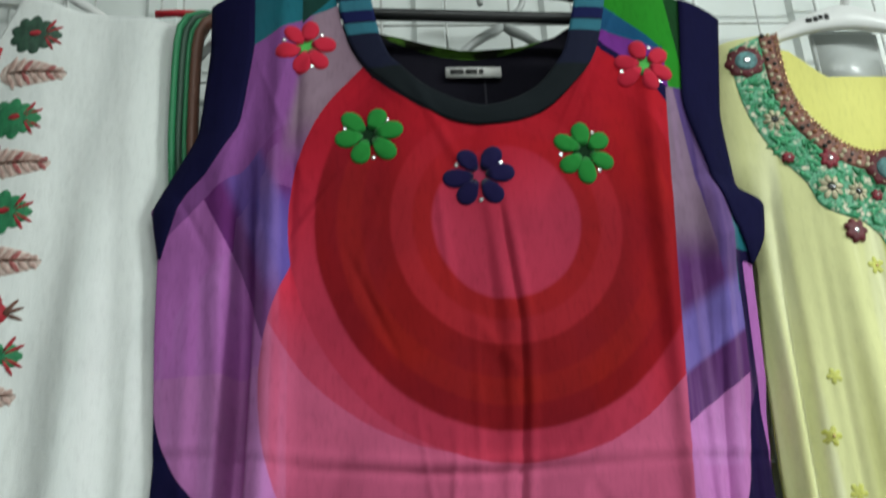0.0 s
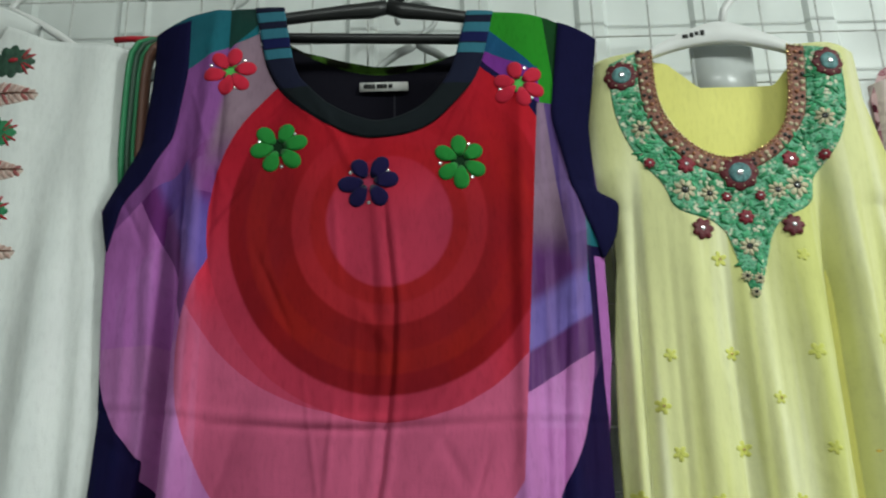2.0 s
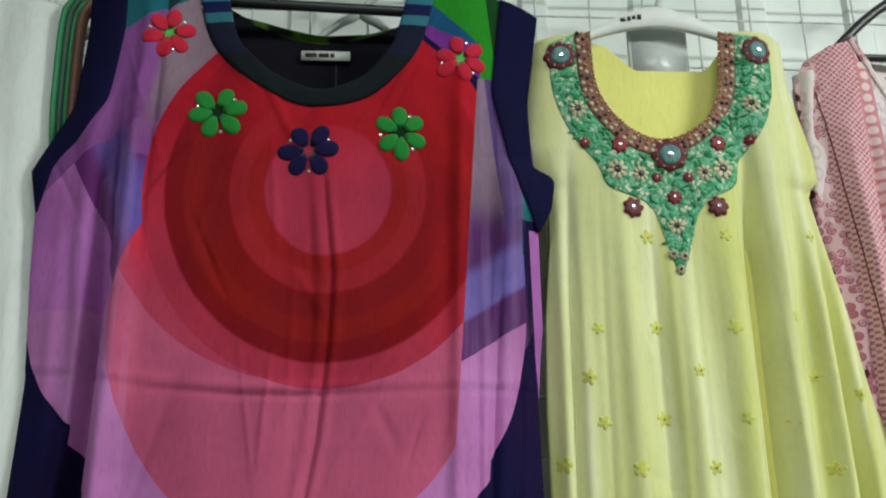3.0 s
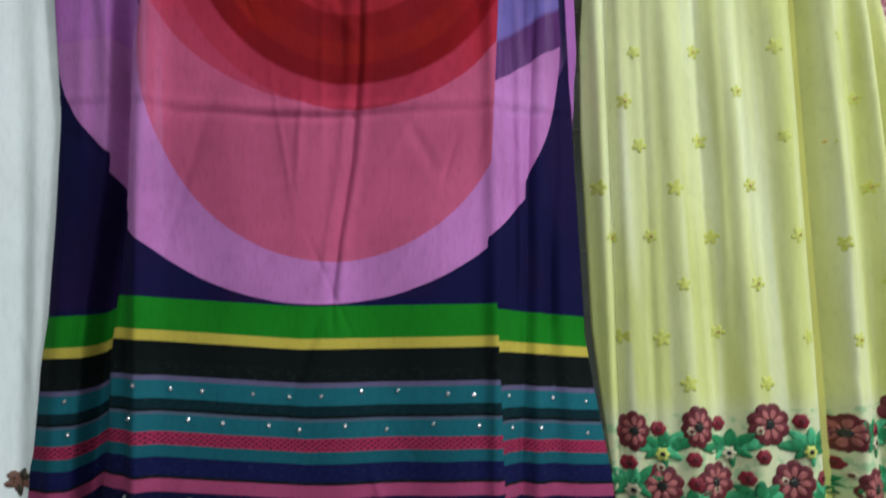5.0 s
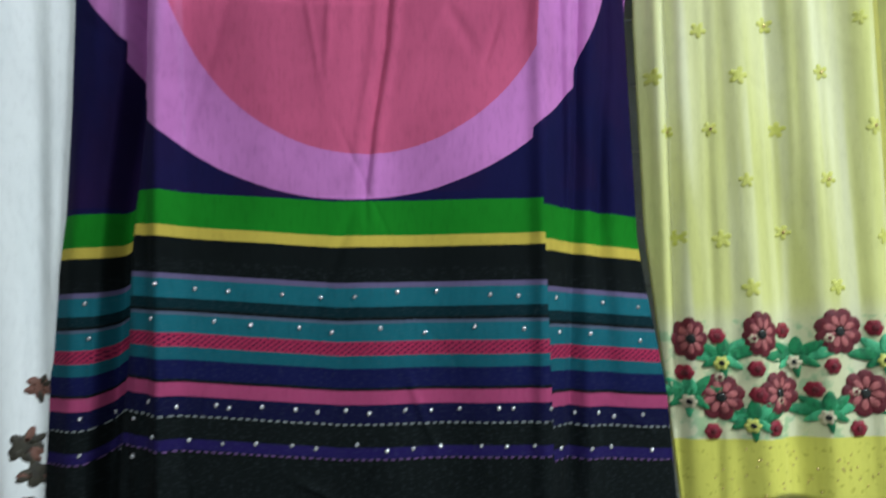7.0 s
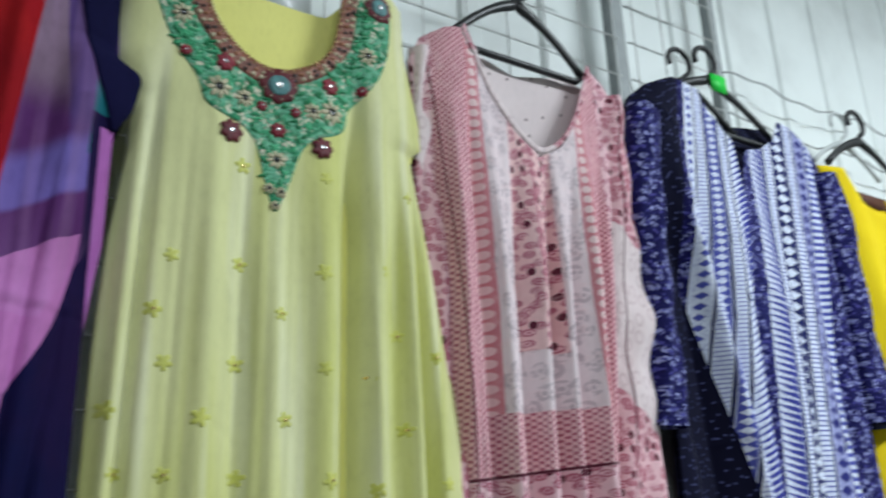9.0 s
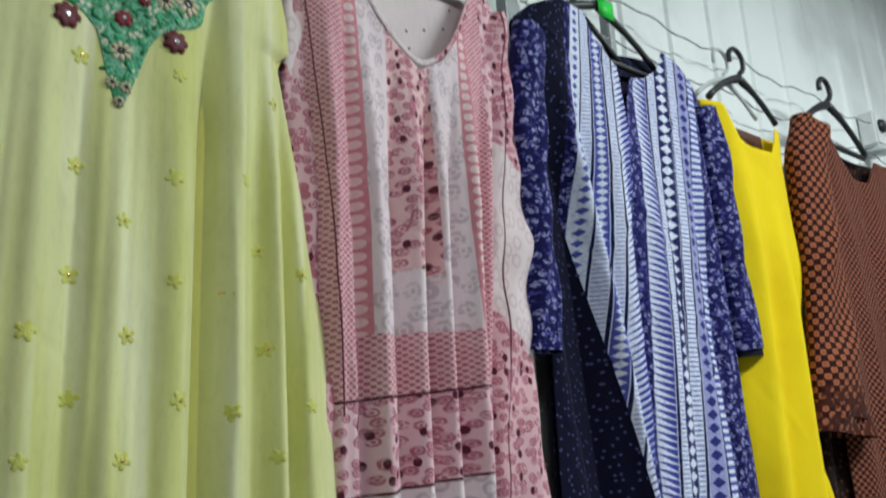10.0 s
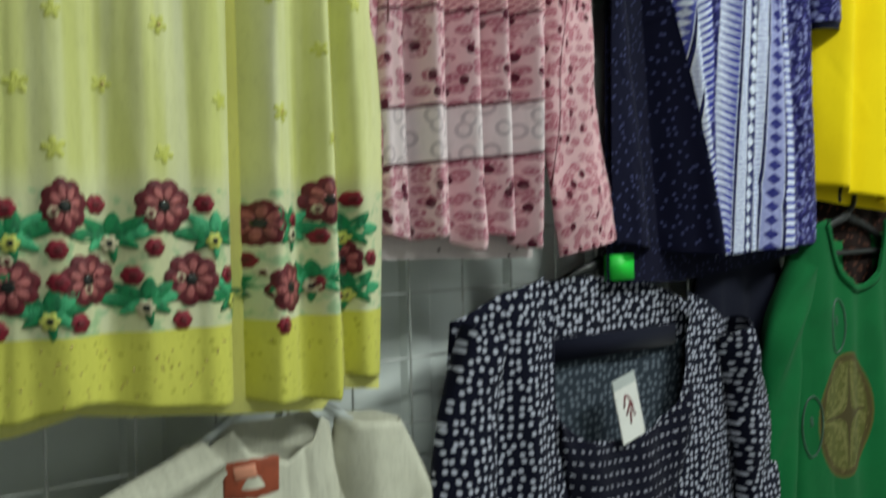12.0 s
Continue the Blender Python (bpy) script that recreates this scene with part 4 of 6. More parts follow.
    for k, (x, z) in enumerate(clumps):
        lead = None
        for j, (a, ln, wd) in enumerate(((172, 0.036, 0.017), (142, 0.028, 0.014), (8, 0.036, 0.017), (38, 0.028, 0.014), (90, 0.020, 0.016), (212, 0.022, 0.011), (328, 0.022, 0.011), (268, 0.022, 0.009))):
            o = sewn("border_leaf" if lead is None else "leaf", g, x, z, petal_shape(ln, wd, a + 7 * math.sin(k + j), 10, 0.45), (GREEN_THREAD, MINT_THREAD)[(j + k) % 3 == 0], ob if lead is None else lead, 0.0018 + 0.0002 * j, 0.0007,
                     "green embroidered leaf spray" if lead is None else "")
            lead = lead or o
        f = sewn("eye_flower", g, x - 0.002, z - 0.006, scallop(0.0075, 6, 0.3, 24), CREAM_THREAD if k % 2 else LIME_THREAD, ob, 0.0045, 0.001, "small cream eye flower")
        sewn("flower_eye", g, x - 0.002, z - 0.006, disc_shape(0.0028, 7), DARK_BEAD, f, 0.0058, 0.0008)
        if x > 0.79:
            continue
        f = sewn("eye_flower", g, x + 0.028, z + 0.018, scallop(0.005, 6, 0.3, 20), CREAM_THREAD, ob, 0.003, 0.001, "small cream eye flower")
        sewn("flower_eye", g, x + 0.028, z + 0.018, disc_shape(0.0022, 7), MAROON_THREAD, f, 0.0044, 0.0008)
    # scattered star flowers, each with a gold sequin
    stars = [(0.480, 1.623), (0.494, 1.679), (0.563, 1.679), (0.650, 1.677), (0.605, 1.628), (0.494, 1.572), (0.563, 1.575), (0.652, 1.574), (0.612, 1.521), (0.529, 1.521), (0.500, 1.469), (0.569, 1.466), (0.660, 1.463), (0.531, 1.414), (0.612, 1.412),
             (0.506, 1.356), (0.569, 1.361), (0.664, 1.352), (0.722, 1.346), (0.767, 1.410), (0.757, 1.517), (0.713, 1.453), (0.750, 1.621), (0.614, 1.304), (0.561, 1.788), (0.653, 1.788), (0.768, 1.79), (0.447, 1.526), (0.46, 1.47), (0.73, 1.69), (0.705, 1.57), (0.81, 1.46), (0.80, 1.6), (0.53, 1.306), (0.78, 1.325), (0.465, 1.36)]
    for k, (x, z) in enumerate(stars):
        q = []
        for j in range(20):
            a = j * math.tau / 20 + k * 0.7
            rr = (0.0098, 0.0080, 0.0088)[k % 3] * (0.45 + 0.55 * abs(math.cos(2.5 * (a - k * 0.7))) ** 0.8)
            q.append((rr * math.cos(a), rr * math.sin(a)))
        st = sewn("star_flower", g, x, z, q, LIME_THREAD, ob, 0.0014, 0.0003, "small lime star embroidery")
        if k % 2 == 0:
            sewn("sequin", g, x + 0.001, z, disc_shape(0.0018, 7), GOLD, st, 0.0026, 0.0006)
    for k in range(70):
        x, z = r.uniform(0.47, 0.83), r.uniform(1.1, 1.15)
        put_bead("d", x, z, 0.0011, 0.0012)
    # its hanger: a broad white arch with a scribbled mark, hung by a hook
    hg = empty("clothes_hanger", 0.612, 0.79, 2.19, "white plastic arched hanger of the yellow dress", "hanger", "clothes hangers")
    bm = bmesh.new()
    n, rows = 32, []
    for i in range(n + 1):
        t = -1 + 2 * i / n
        x, zc = 0.603 + 0.105 * t, 2.092 - 0.036 * abs(t) ** 1.6
        h = 0.0155 * (1 - 0.7 * abs(t) ** 1.2)
        rows.append([bm.verts.new((x, 0.788 + dy, zc + dz)) for dy, dz in ((-0.004, h * 0.8), (-0.004, -h * 0.8), (-0.001, -h), (0.004, -h), (0.006, -h * 0.8), (0.006, h * 0.8), (0.004, h), (-0.001, h))])
    for a, b in zip(rows, rows[1:]):
        for k in range(8):
            bm.faces.new((a[k], a[(k + 1) % 8], b[(k + 1) % 8], b[k]))
    bm.faces.new(rows[0])
    bm.faces.new(rows[-1][::-1])
    body = part("arch", bm, CLEAR_WHITE_PLASTIC, hg)
    bm = bmesh.new()
    sweep(bm, [(0.612 + 0.026 * math.cos(radians(a)), 0.79, 2.164 + 0.026 * math.sin(radians(a))) for a in range(190, -80, -15)] + [(0.612, 0.79, 2.125), (0.606, 0.79, 2.10)], 0.0052, 8)
    part("hook", bm, CLEAR_WHITE_PLASTIC, hg)
    for a, b, dz in ((0.553, 0.560, 0.0), (0.5625, 0.567, -0.001), (0.569, 0.5735, 0.0), (0.576, 0.581, -0.002)):
        bm = bmesh.new()
        slab(bm, a, b, 0.7828, 0.7836, 2.081 + dz + (a - 0.55) * 0.25, 2.086 + (a - 0.55) * 0.25)
        part("marker_stroke", bm, INK, body)
    # the grey moulded plate seen under the arch
    bm = bmesh.new()
    slab(bm, 0.568, 0.648, 0.806, 0.81, 1.99, 2.085, 0.004)
    part("plate", bm, GREY_PLASTIC, hg, "grey moulded plate")


yellow_dress()

# ---- the pink printed long shirt ----
def flowers_on(p, where, ground, mark, leaf, scale=78.0):
    """A small all-over flower print: outlined rosettes, and darker leaves."""
    d = p.cells(scale, jitter=0.9)
    p.over(where, ground)
    p.over(where * d.between(0.22, 0.40) * p.noise(160, 2).step(0.40, 0.5), mark)
    p.over(where * (d < 0.44) * (p.cells(scale, (1, 1), 0.9, "Color") > 0.3) * 0.42, mark)
    p.over(where * (d < 0.13), mark)
    e = p.cells(scale * 0.52, (1.5, 0.85), 1.0)
    p.over(where * (e < 0.18) * (p.cells(scale * 0.52, (1.5, 0.85), 1.0, "Color") > 0.45), leaf)


def print_pink(p):
    u, w = p.u, p.w
    x = u - (w - 1.8) * -0.02
    p.base(c(226, 196, 196))
    pale, blush, rose, wine, grey = c(228, 212, 215), c(229, 192, 198), c(176, 104, 122), c(92, 40, 56), c(172, 156, 164)
    # pale paisley ground
    p.over(1.0, pale)
    pais = p.cells(64, (1.0, 0.6), 0.8)
    p.over(pais.between(0.20, 0.42) * p.noise(120, 2).step(0.38, 0.55) * 0.6, grey)
    p.over((pais < 0.12) * 0.6, grey)
    flowers_on(p, (x < 0.822) + (x > 1.098), blush, rose, wine)
    # lattice columns
    lat = ((u * 820).sin() * (w * 820).sin()) > -0.08
    for a, b in ((0.815, 0.862), (1.062, 1.10)):
        band = x.between(a, b)
        p.over(band, rose)
        p.over(band * lat, c(226, 180, 184))
    for cx, ww in ((0.872, 0.010), (1.053, 0.009)):
        band = x.between(cx - ww, cx + ww)
        p.over(band, c(206, 136, 144))
        zz = ((w * 66).frac() - 0.5) / 66
        p.over(((((x - cx) / (ww * 0.62)).sq() + (zz / 0.0055).sq()) < 1.0), c(232, 204, 204))
    # placket column of leaves
    flowers_on(p, x.between(0.925, 0.992) * (w > 1.62), c(228, 190, 190), rose, wine, 80.0)
    p.over((x - 0.955).abs().step(0.004, 0.002) * (w > 1.7) * 0.5, rose)
    # level bands at the foot
    z = w - (u - 0.85) * 0.10
    low = x.between(0.868, 1.05) + (z < 1.462)
    p.over(low * (z < 1.535), rose)
    p.over(low * (z < 1.535) * lat, c(228, 188, 190))
    flowers_on(p, (z < 1.462), blush, rose, wine)
    mid = z.between(1.302, 1.362)
    p.over(mid, pale)
    p.over(mid * (pais.between(0.2, 0.36)) * 0.6, grey)
    for a in (1.464, 1.362, 1.302):
        p.over(z.between(a - 0.0018, a + 0.0018), c(92, 46, 60))
    p.over(p.noise(70, 3) .step(0.5, 0.7) * 0.25, c(236, 206, 206))


PINK = cloth("pink_print_rayon", print_pink, vary=0.12)


def print_pink_sleeve(p):
    p.base(c(228, 212, 212))
    pais = p.cells(64, (1.0, 0.6), 0.8)
    p.over(pais.between(0.22, 0.40) * 0.32, c(180, 150, 156))
    edge = p.w + (p.u - 1.14) * 0.9 + (p.noise(20, 2) - 0.5) * 0.06
    flowers_on(p, (edge > 1.79) + (edge < 1.54) + (p.u < 0.9) * (edge < 1.44), c(222, 180, 186), c(176, 102, 118), c(92, 38, 52))
    p.over((p.u - 1.115 - (p.w - 1.7) * 0.06).abs().step(0.0016, 0.0008), c(90, 40, 52))


PINK_SLEEVE = cloth("pink_print_sleeve", print_pink_sleeve, vary=0.14)


PINK_PALE = cloth("pale_pink_inside", lambda p: (p.base(c(226, 212, 212)), p.over((p.cells(26) < 0.06), c(120, 96, 100))), vary=0.1)


def pink_shirt():
    ob = empty("long_shirt", 0.97, 0.775, 2.05, "pink and white block-printed long shirt with sleeves", "shirt", "hanging long shirts")
    left = [(1.2, 0.848), (1.43, 0.843), (1.54, 0.83), (1.78, 0.802), (1.93, 0.787), (2.0, 0.785), (2.06, 0.80)]
    right = [(1.2, 1.07), (1.25, 1.07), (1.5, 1.085), (1.8, 1.118), (1.9, 1.135), (2.03, 1.15), (2.06, 1.13)]
    folds = [(0.835, 1.9, 0.852, 1.22, 0.008, 0.010), (0.862, 1.95, 0.885, 1.22, 0.007, -0.012), (0.89, 1.9, 0.905, 1.22, 0.010, 0.012), (0.93, 1.85, 0.935, 1.22, 0.008, -0.012), (0.955, 1.85, 0.958, 1.22, 0.012, 0.013),
             (0.985, 1.85, 0.978, 1.22, 0.006, -0.016), (1.0, 1.85, 1.0, 1.22, 0.010, 0.013), (1.03, 1.85, 1.02, 1.22, 0.007, -0.014), (1.06, 1.9, 1.04, 1.22, 0.010, 0.012), (1.09, 1.9, 1.06, 1.3, 0.008, -0.010), (1.115, 1.95, 1.075, 1.4, 0.010, 0.008), (0.81, 1.9, 0.84, 1.3, 0.007, -0.008)]
    folds = [(a, b, d, e, f, h * 1.35) for a, b, d, e, f, h in folds]
    g = Garment(left, right, 0.778, folds, seed=21, ripple=0.002, creases=60, crumple=0.003)
    neck = [(0.855, 2.058), (0.872, 2.02), (0.90, 1.965), (0.935, 1.918), (0.972, 1.888), (1.012, 1.912), (1.045, 1.96), (1.075, 2.02), (1.092, 2.06)]
    top = [(0.785, 2.0), (0.80, 2.035), (0.83, 2.052)] + neck + [(1.12, 2.05), (1.15, 2.03)]
    hem = [(0.846, 1.232), (0.88, 1.224), (0.92, 1.23), (0.95, 1.212), (0.972, 1.214), (0.98, 1.23), (1.0, 1.226), (1.03, 1.212), (1.07, 1.214)]
    g.panel("front", top, hem, PINK, ob, 200, 200, "block-printed front", solid=0.0008)
    g.panel("back", [(0.785, 2.0), (0.83, 2.05), (0.87, 2.052), (0.97, 2.03), (1.07, 2.052), (1.15, 2.03)], [(0.86, 1.205), (1.09, 1.20)], PINK_PALE, ob, 60, 60, "pale inside of the back", back=0.03)
    bind = along(neck, 60)
    g.strip("neck_binding", bind, bind + np.array([0, 0.009]) + np.linspace(1, -1, 60)[:, None] * np.array([0.007, 0]), PINK_SLEEVE, ob, 0.002, 60, 5, "printed neck binding")
    sleeve("sleeve", [(1.12, 2.03, 0.034), (1.13, 1.9, 0.04), (1.135, 1.8, 0.044), (1.142, 1.69, 0.047), (1.128, 1.58, 0.042), (1.118, 1.48, 0.042), (1.125, 1.36, 0.046), (1.155, 1.21, 0.052)], 0.798, PINK_SLEEVE, ob, 0.018, "printed long sleeve", seed=4, ripple=0.005)
    sleeve("sleeve", [(0.81, 2.02, 0.022), (0.812, 1.85, 0.024), (0.828, 1.6, 0.024), (0.85, 1.3, 0.026)], 0.806, PINK_SLEEVE, ob, 0.014, "printed long sleeve", seed=5, ripple=0.003)
    # brown thread line with beads beside each armhole
    for side, pts in ((0, [(0.806, 1.99), (0.818, 1.9), (0.829, 1.78), (0.842, 1.6), (0.853, 1.45)]), (1, [(1.135, 1.96), (1.122, 1.85), (1.105, 1.72), (1.092, 1.6)])):
        q = along(pts, 40)
        bm = bmesh.new()
        sweep(bm, [(x, float(g.y(x, z)) - 0.001, z) for x, z in q], 0.0011, 5)
        part("piping", bm, MAROON_THREAD, ob, "dark seam piping")
    hanger(0.965, 2.205, 0.793, BLACK_PLASTIC, half=0.118, drop=0.085, label="black plastic hanger of the pink shirt", neck=0.014, thick=0.0065)


pink_shirt()


# ---- the blue printed tunic ----
def blue_field(p, where):
    p.over(where, c(25, 24, 78))
    p.over(where * (p.cells(74, jitter=1.0) < 0.34) * p.noise(210, 2).step(0.46, 0.52), c(150, 154, 204))
    p.over(where * p.noise(130, 2).step(0.56, 0.62), c(72, 70, 144))
    p.over(where * p.noise(95, 2).step(0.60, 0.66), c(20, 18, 62))


def print_blue(p):
    u, w = p.u, p.w
    x = u - (w - 1.6) * 0.07
    light, mid, navy = c(226, 232, 246), c(80, 86, 166), c(16, 15, 52)
    p.base(c(44, 40, 122))
    blue_field(p, (x > 0.0) + 0.0)
    p.over(x.between(1.262, 1.604), light)

    def teeth(a, b, pitch, col, lean=1.0):
        t = ((w + (x - a) * lean) * pitch).frac()
        p.over(x.between(a, b) * (t < (x - a) / (b - a) * 0.75 + 0.15), col)

    # pointed ovals
    def ovals(a, b, pitch, col, fill, size=0.44):
        cx, hw = (a + b) / 2, (b - a) / 2
        zz = ((w * pitch).frac() - 0.5).abs()
        lim = ((x - cx).abs() / hw)
        p.over(x.between(a, b), col)
        p.over(x.between(a, b) * ((lim * 0.55 + zz) < size), fill)

    def rungs(a, b, pitch, col, fill=0.35):
        p.over(x.between(a, b) * ((w * pitch).frac() < fill), col)

    def line(a, b):
        p.over(x.between(a, b), navy)

    ovals(1.264, 1.284, 62, light, mid, 0.36)
    line(1.285, 1.288)
    rungs(1.289, 1.305, 150, c(140, 146, 200), 0.3)
    line(1.306, 1.310)
    ovals(1.311, 1.331, 78, mid, light)
    line(1.332, 1.336)
    rungs(1.338, 1.350, 150, c(140, 146, 200), 0.3)
    line(1.351, 1.355)
    teeth(1.356, 1.394, 92, c(66, 70, 154), -0.5)
    blue_field(p, x.between(1.393, 1.420))
    teeth(1.420, 1.452, 92, c(66, 70, 154), 0.5)
    line(1.453, 1.458)
    rungs(1.459, 1.475, 150, mid, 0.25)
    ovals(1.476, 1.510, 52, c(24, 30, 80), light)
    line(1.511, 1.514)
    rungs(1.515, 1.535, 130, mid, 0.3)
    line(1.536, 1.541)
    ovals(1.542, 1.574, 48, c(158, 162, 206), c(44, 46, 112), 0.42)
    line(1.575, 1.580)
    rungs(1.580, 1.604, 80, mid, 0.5)
    p.over(x.between(1.262, 1.604) * p.noise(240, 2).step(0.46, 0.62) * 0.28, mid)
    # the side that is folded under is darker flowered cloth
    under = u + (w - 1.75).mn(0.0) * 0.206 + (w - 1.75).mx(0.0) * -0.05 < 1.262
    p.over(under, c(12, 13, 38))
    p.over(under * (p.cells(80, jitter=1.0) < 0.14), c(70, 74, 116))


BLUE = cloth("blue_print_cotton", print_blue, vary=0.1)


def print_blue_plain(p):
    p.base(c(40, 36, 112))
    blue_field(p, (p.w > 0.0) + 0.0)


BLUE_FIELD = cloth("blue_flower_cotton", print_blue_plain, vary=0.15)
BLUE_INSIDE = cloth("navy_cloth_inside", lambda p: (p.base(c(13, 14, 38)), p.over((p.cells(80, jitter=1.0) < 0.14), c(60, 64, 104)), p.over(p.noise(60, 2).step(0.5, 0.65) * 0.5, c(10, 11, 34))), vary=0.15)
NIGHT = cloth("dark_inside_cloth", lambda p: p.base(c(16, 18, 34)))


def blue_tunic():
    ob = empty("tunic", 1.42, 0.78, 2.06, "blue and white striped print tunic with flowered sleeves", "tunic", "hanging long shirts")
    left = [(1.16, 1.205), (1.25, 1.206), (1.6, 1.212), (1.8, 1.205), (1.95, 1.195), (2.04, 1.185), (2.08, 1.2)]
    right = [(1.16, 1.702), (1.21, 1.70), (1.4, 1.695), (1.62, 1.672), (1.8, 1.668), (2.02, 1.685), (2.08, 1.67)]
    folds = [(1.225, 1.95, 1.30, 1.2, 0.028, -0.035), (1.27, 1.95, 1.37, 1.2, 0.016, 0.020), (1.30, 1.95, 1.39, 1.2, 0.012, -0.008), (1.36, 1.9, 1.385, 1.2, 0.02, 0.010), (1.40, 1.9, 1.40, 1.2, 0.010, -0.010), (1.45, 1.9, 1.45, 1.2, 0.02, 0.010),
             (1.50, 1.9, 1.51, 1.2, 0.012, -0.008), (1.55, 1.9, 1.56, 1.2, 0.02, 0.008), (1.60, 1.9, 1.61, 1.2, 0.012, -0.010), (1.64, 1.9, 1.66, 1.2, 0.014, 0.008)]
    g = Garment(left, right, 0.782, folds, seed=31, ripple=0.0022, creases=80, crumple=0.0035)
    neck = [(1.335, 2.10), (1.35, 2.06), (1.375, 2.03), (1.398, 2.015), (1.408, 1.96), (1.413, 1.905), (1.42, 1.96), (1.44, 2.01), (1.48, 2.02), (1.515, 2.045), (1.535, 2.085)]
    top = [(1.185, 2.05), (1.22, 2.08), (1.27, 2.10)] + neck + [(1.57, 2.08), (1.62, 2.06), (1.685, 2.02)]
    hem = [(1.205, 1.215), (1.27, 1.205), (1.34, 1.195), (1.38, 1.19), (1.45, 1.192), (1.6, 1.198), (1.70, 1.204)]
    g.panel("front", top, hem, BLUE, ob, 210, 200, "striped print front", solid=0.0008)
    g.panel("back", [(1.185, 2.05), (1.27, 2.098), (1.36, 2.085), (1.45, 2.07), (1.53, 2.082), (1.685, 2.02)], [(1.205, 1.16), (1.36, 1.155), (1.70, 1.19)], BLUE_INSIDE, ob, 60, 60, "flowered inside of the back", back=0.032)
    sleeve("sleeve", [(1.205, 2.03, 0.03), (1.184, 1.9, 0.031), (1.181, 1.75, 0.028), (1.184, 1.62, 0.029), (1.182, 1.535, 0.030)], 0.79, BLUE_FIELD, ob, 0.024, "flowered sleeve", seed=7, ripple=0.004)
    cuff = sleeve("sleeve", [(1.665, 2.01, 0.028), (1.682, 1.88, 0.034), (1.683, 1.75, 0.033), (1.692, 1.64, 0.034), (1.70, 1.56, 0.036)], 0.79, BLUE_FIELD, ob, 0.024, "flowered sleeve with open cuff", seed=8, ripple=0.003)
    sleeve("cuff_opening", [(1.698, 1.60, 0.030), (1.702, 1.548, 0.036)], 0.79, NIGHT, cuff, 0.02, "dark inside of the cuff", 14, 20)
    hanger(1.385, 2.20, 0.797, BLACK_PLASTIC, half=0.165, drop=0.085, label="black plastic hanger with a green size sticker", neck=0.014, thick=0.0065, tag=GREEN_TAG)
    hanger(1.335, 2.19, 0.812, BLACK_PLASTIC, half=0.12, drop=0.07, label="second black hanger behind the blue tunic", neck=0.014, thick=0.006)


blue_tunic()


# ---- the lemon vest and the brown blouse ----
LEMON = cloth("lemon_knit", lambda p: (p.base(c(236, 208, 14)), p.over(p.noise(8, 2).step(0.4, 0.7) * 0.4, c(222, 188, 10))), vary=0.05)
BROWN_BACK = plain("brown_card", c(84, 42, 22), 0.7)


def lemon_vest():
    ob = empty("long_vest", 1.84, 0.785, 2.05, "bright lemon yellow sleeveless knit vest", "vest", "hanging long shirts")
    left = [(1.25, 1.70), (1.45, 1.69), (1.7, 1.70), (1.85, 1.715), (1.94, 1.715), (2.045, 1.69)]
    right = [(1.25, 1.970), (1.3, 1.950), (1.41, 1.914), (1.56, 1.928), (1.66, 1.955), (1.74, 1.984), (1.85, 1.972), (1.95, 1.97), (2.03, 1.98)]
    folds = [(1.77, 1.9, 1.74, 1.27, 0.025, 0.016), (1.84, 1.8, 1.80, 1.27, 0.02, -0.016), (1.88, 1.8, 1.86, 1.27, 0.02, 0.014), (1.93, 1.8, 1.90, 1.27, 0.014, -0.018)]
    g = Garment(left, right, 0.788, folds, seed=41, ripple=0.002)
    top = [(1.69, 2.045), (1.735, 2.04), (1.755, 2.0), (1.775, 1.975), (1.84, 1.965), (1.90, 1.972), (1.92, 2.0), (1.935, 2.035), (1.98, 2.02)]
    g.panel("front", top, [(1.70, 1.297), (1.80, 1.285), (1.9, 1.27), (1.967, 1.262)], LEMON, ob, 90, 90, "lemon knit front", solid=0.0015)
    g.panel("back", [(1.69, 2.045), (1.76, 2.03), (1.84, 2.0), (1.91, 2.02), (1.98, 2.02)], [(1.70, 1.275), (1.967, 1.252)], LEMON, ob, 40, 40, "lemon knit back", back=0.03)
    bm = bmesh.new()
    slab(bm, 1.775, 1.9, 0.806, 0.808, 1.985, 2.012, 0.001)
    part("neck_card", bm, BROWN_BACK, ob, "brown inner neck facing")
    sewn("keyhole", g, 1.80, 1.95, [(-0.014, 0.010), (0.014, 0.004), (0.008, -0.014)], BROWN_BACK, ob, 0.0008, 0.0002, "small dark keyhole slit")
    hanger(1.835, 2.19, 0.80, BLACK_PLASTIC, half=0.125, drop=0.07, bar=False, label="black plastic hanger of the lemon vest", neck=0.016, thick=0.007)
    hanger(1.80, 2.185, 0.815, GREY_PLASTIC, half=0.11, drop=0.06, bar=False, label="grey hanger behind the lemon vest", neck=0.016, thick=0.005)


lemon_vest()


TOOTH_U = 262.0


def print_tooth(p):
    k = (p.u * TOOTH_U).sin() * (p.w * 262).sin()
    p.base(c(46, 13, 13))
    p.over(k > 0.08, c(160, 98, 68))
    p.over((k > 0.72), c(150, 74, 52))
    p.over((p.w < 1.50) * p.noise(50, 2).step(0.42, 0.55), c(66, 30, 22))


def print_fine(p):
    p.base(c(44, 18, 14))
    p.over((p.u * 430).sin() * (p.w * 430).sin() > 0.06, c(140, 84, 66))


TOOTH = cloth("brown_tooth_print", print_tooth, vary=0.12)
FINE = cloth("brown_fine_print", print_fine, vary=0.12)
DARK_BROWN = cloth("dark_brown_cloth", lambda p: (p.base(c(28, 14, 11)), p.over((p.cells(60) < 0.2), c(84, 50, 38))), vary=0.2)


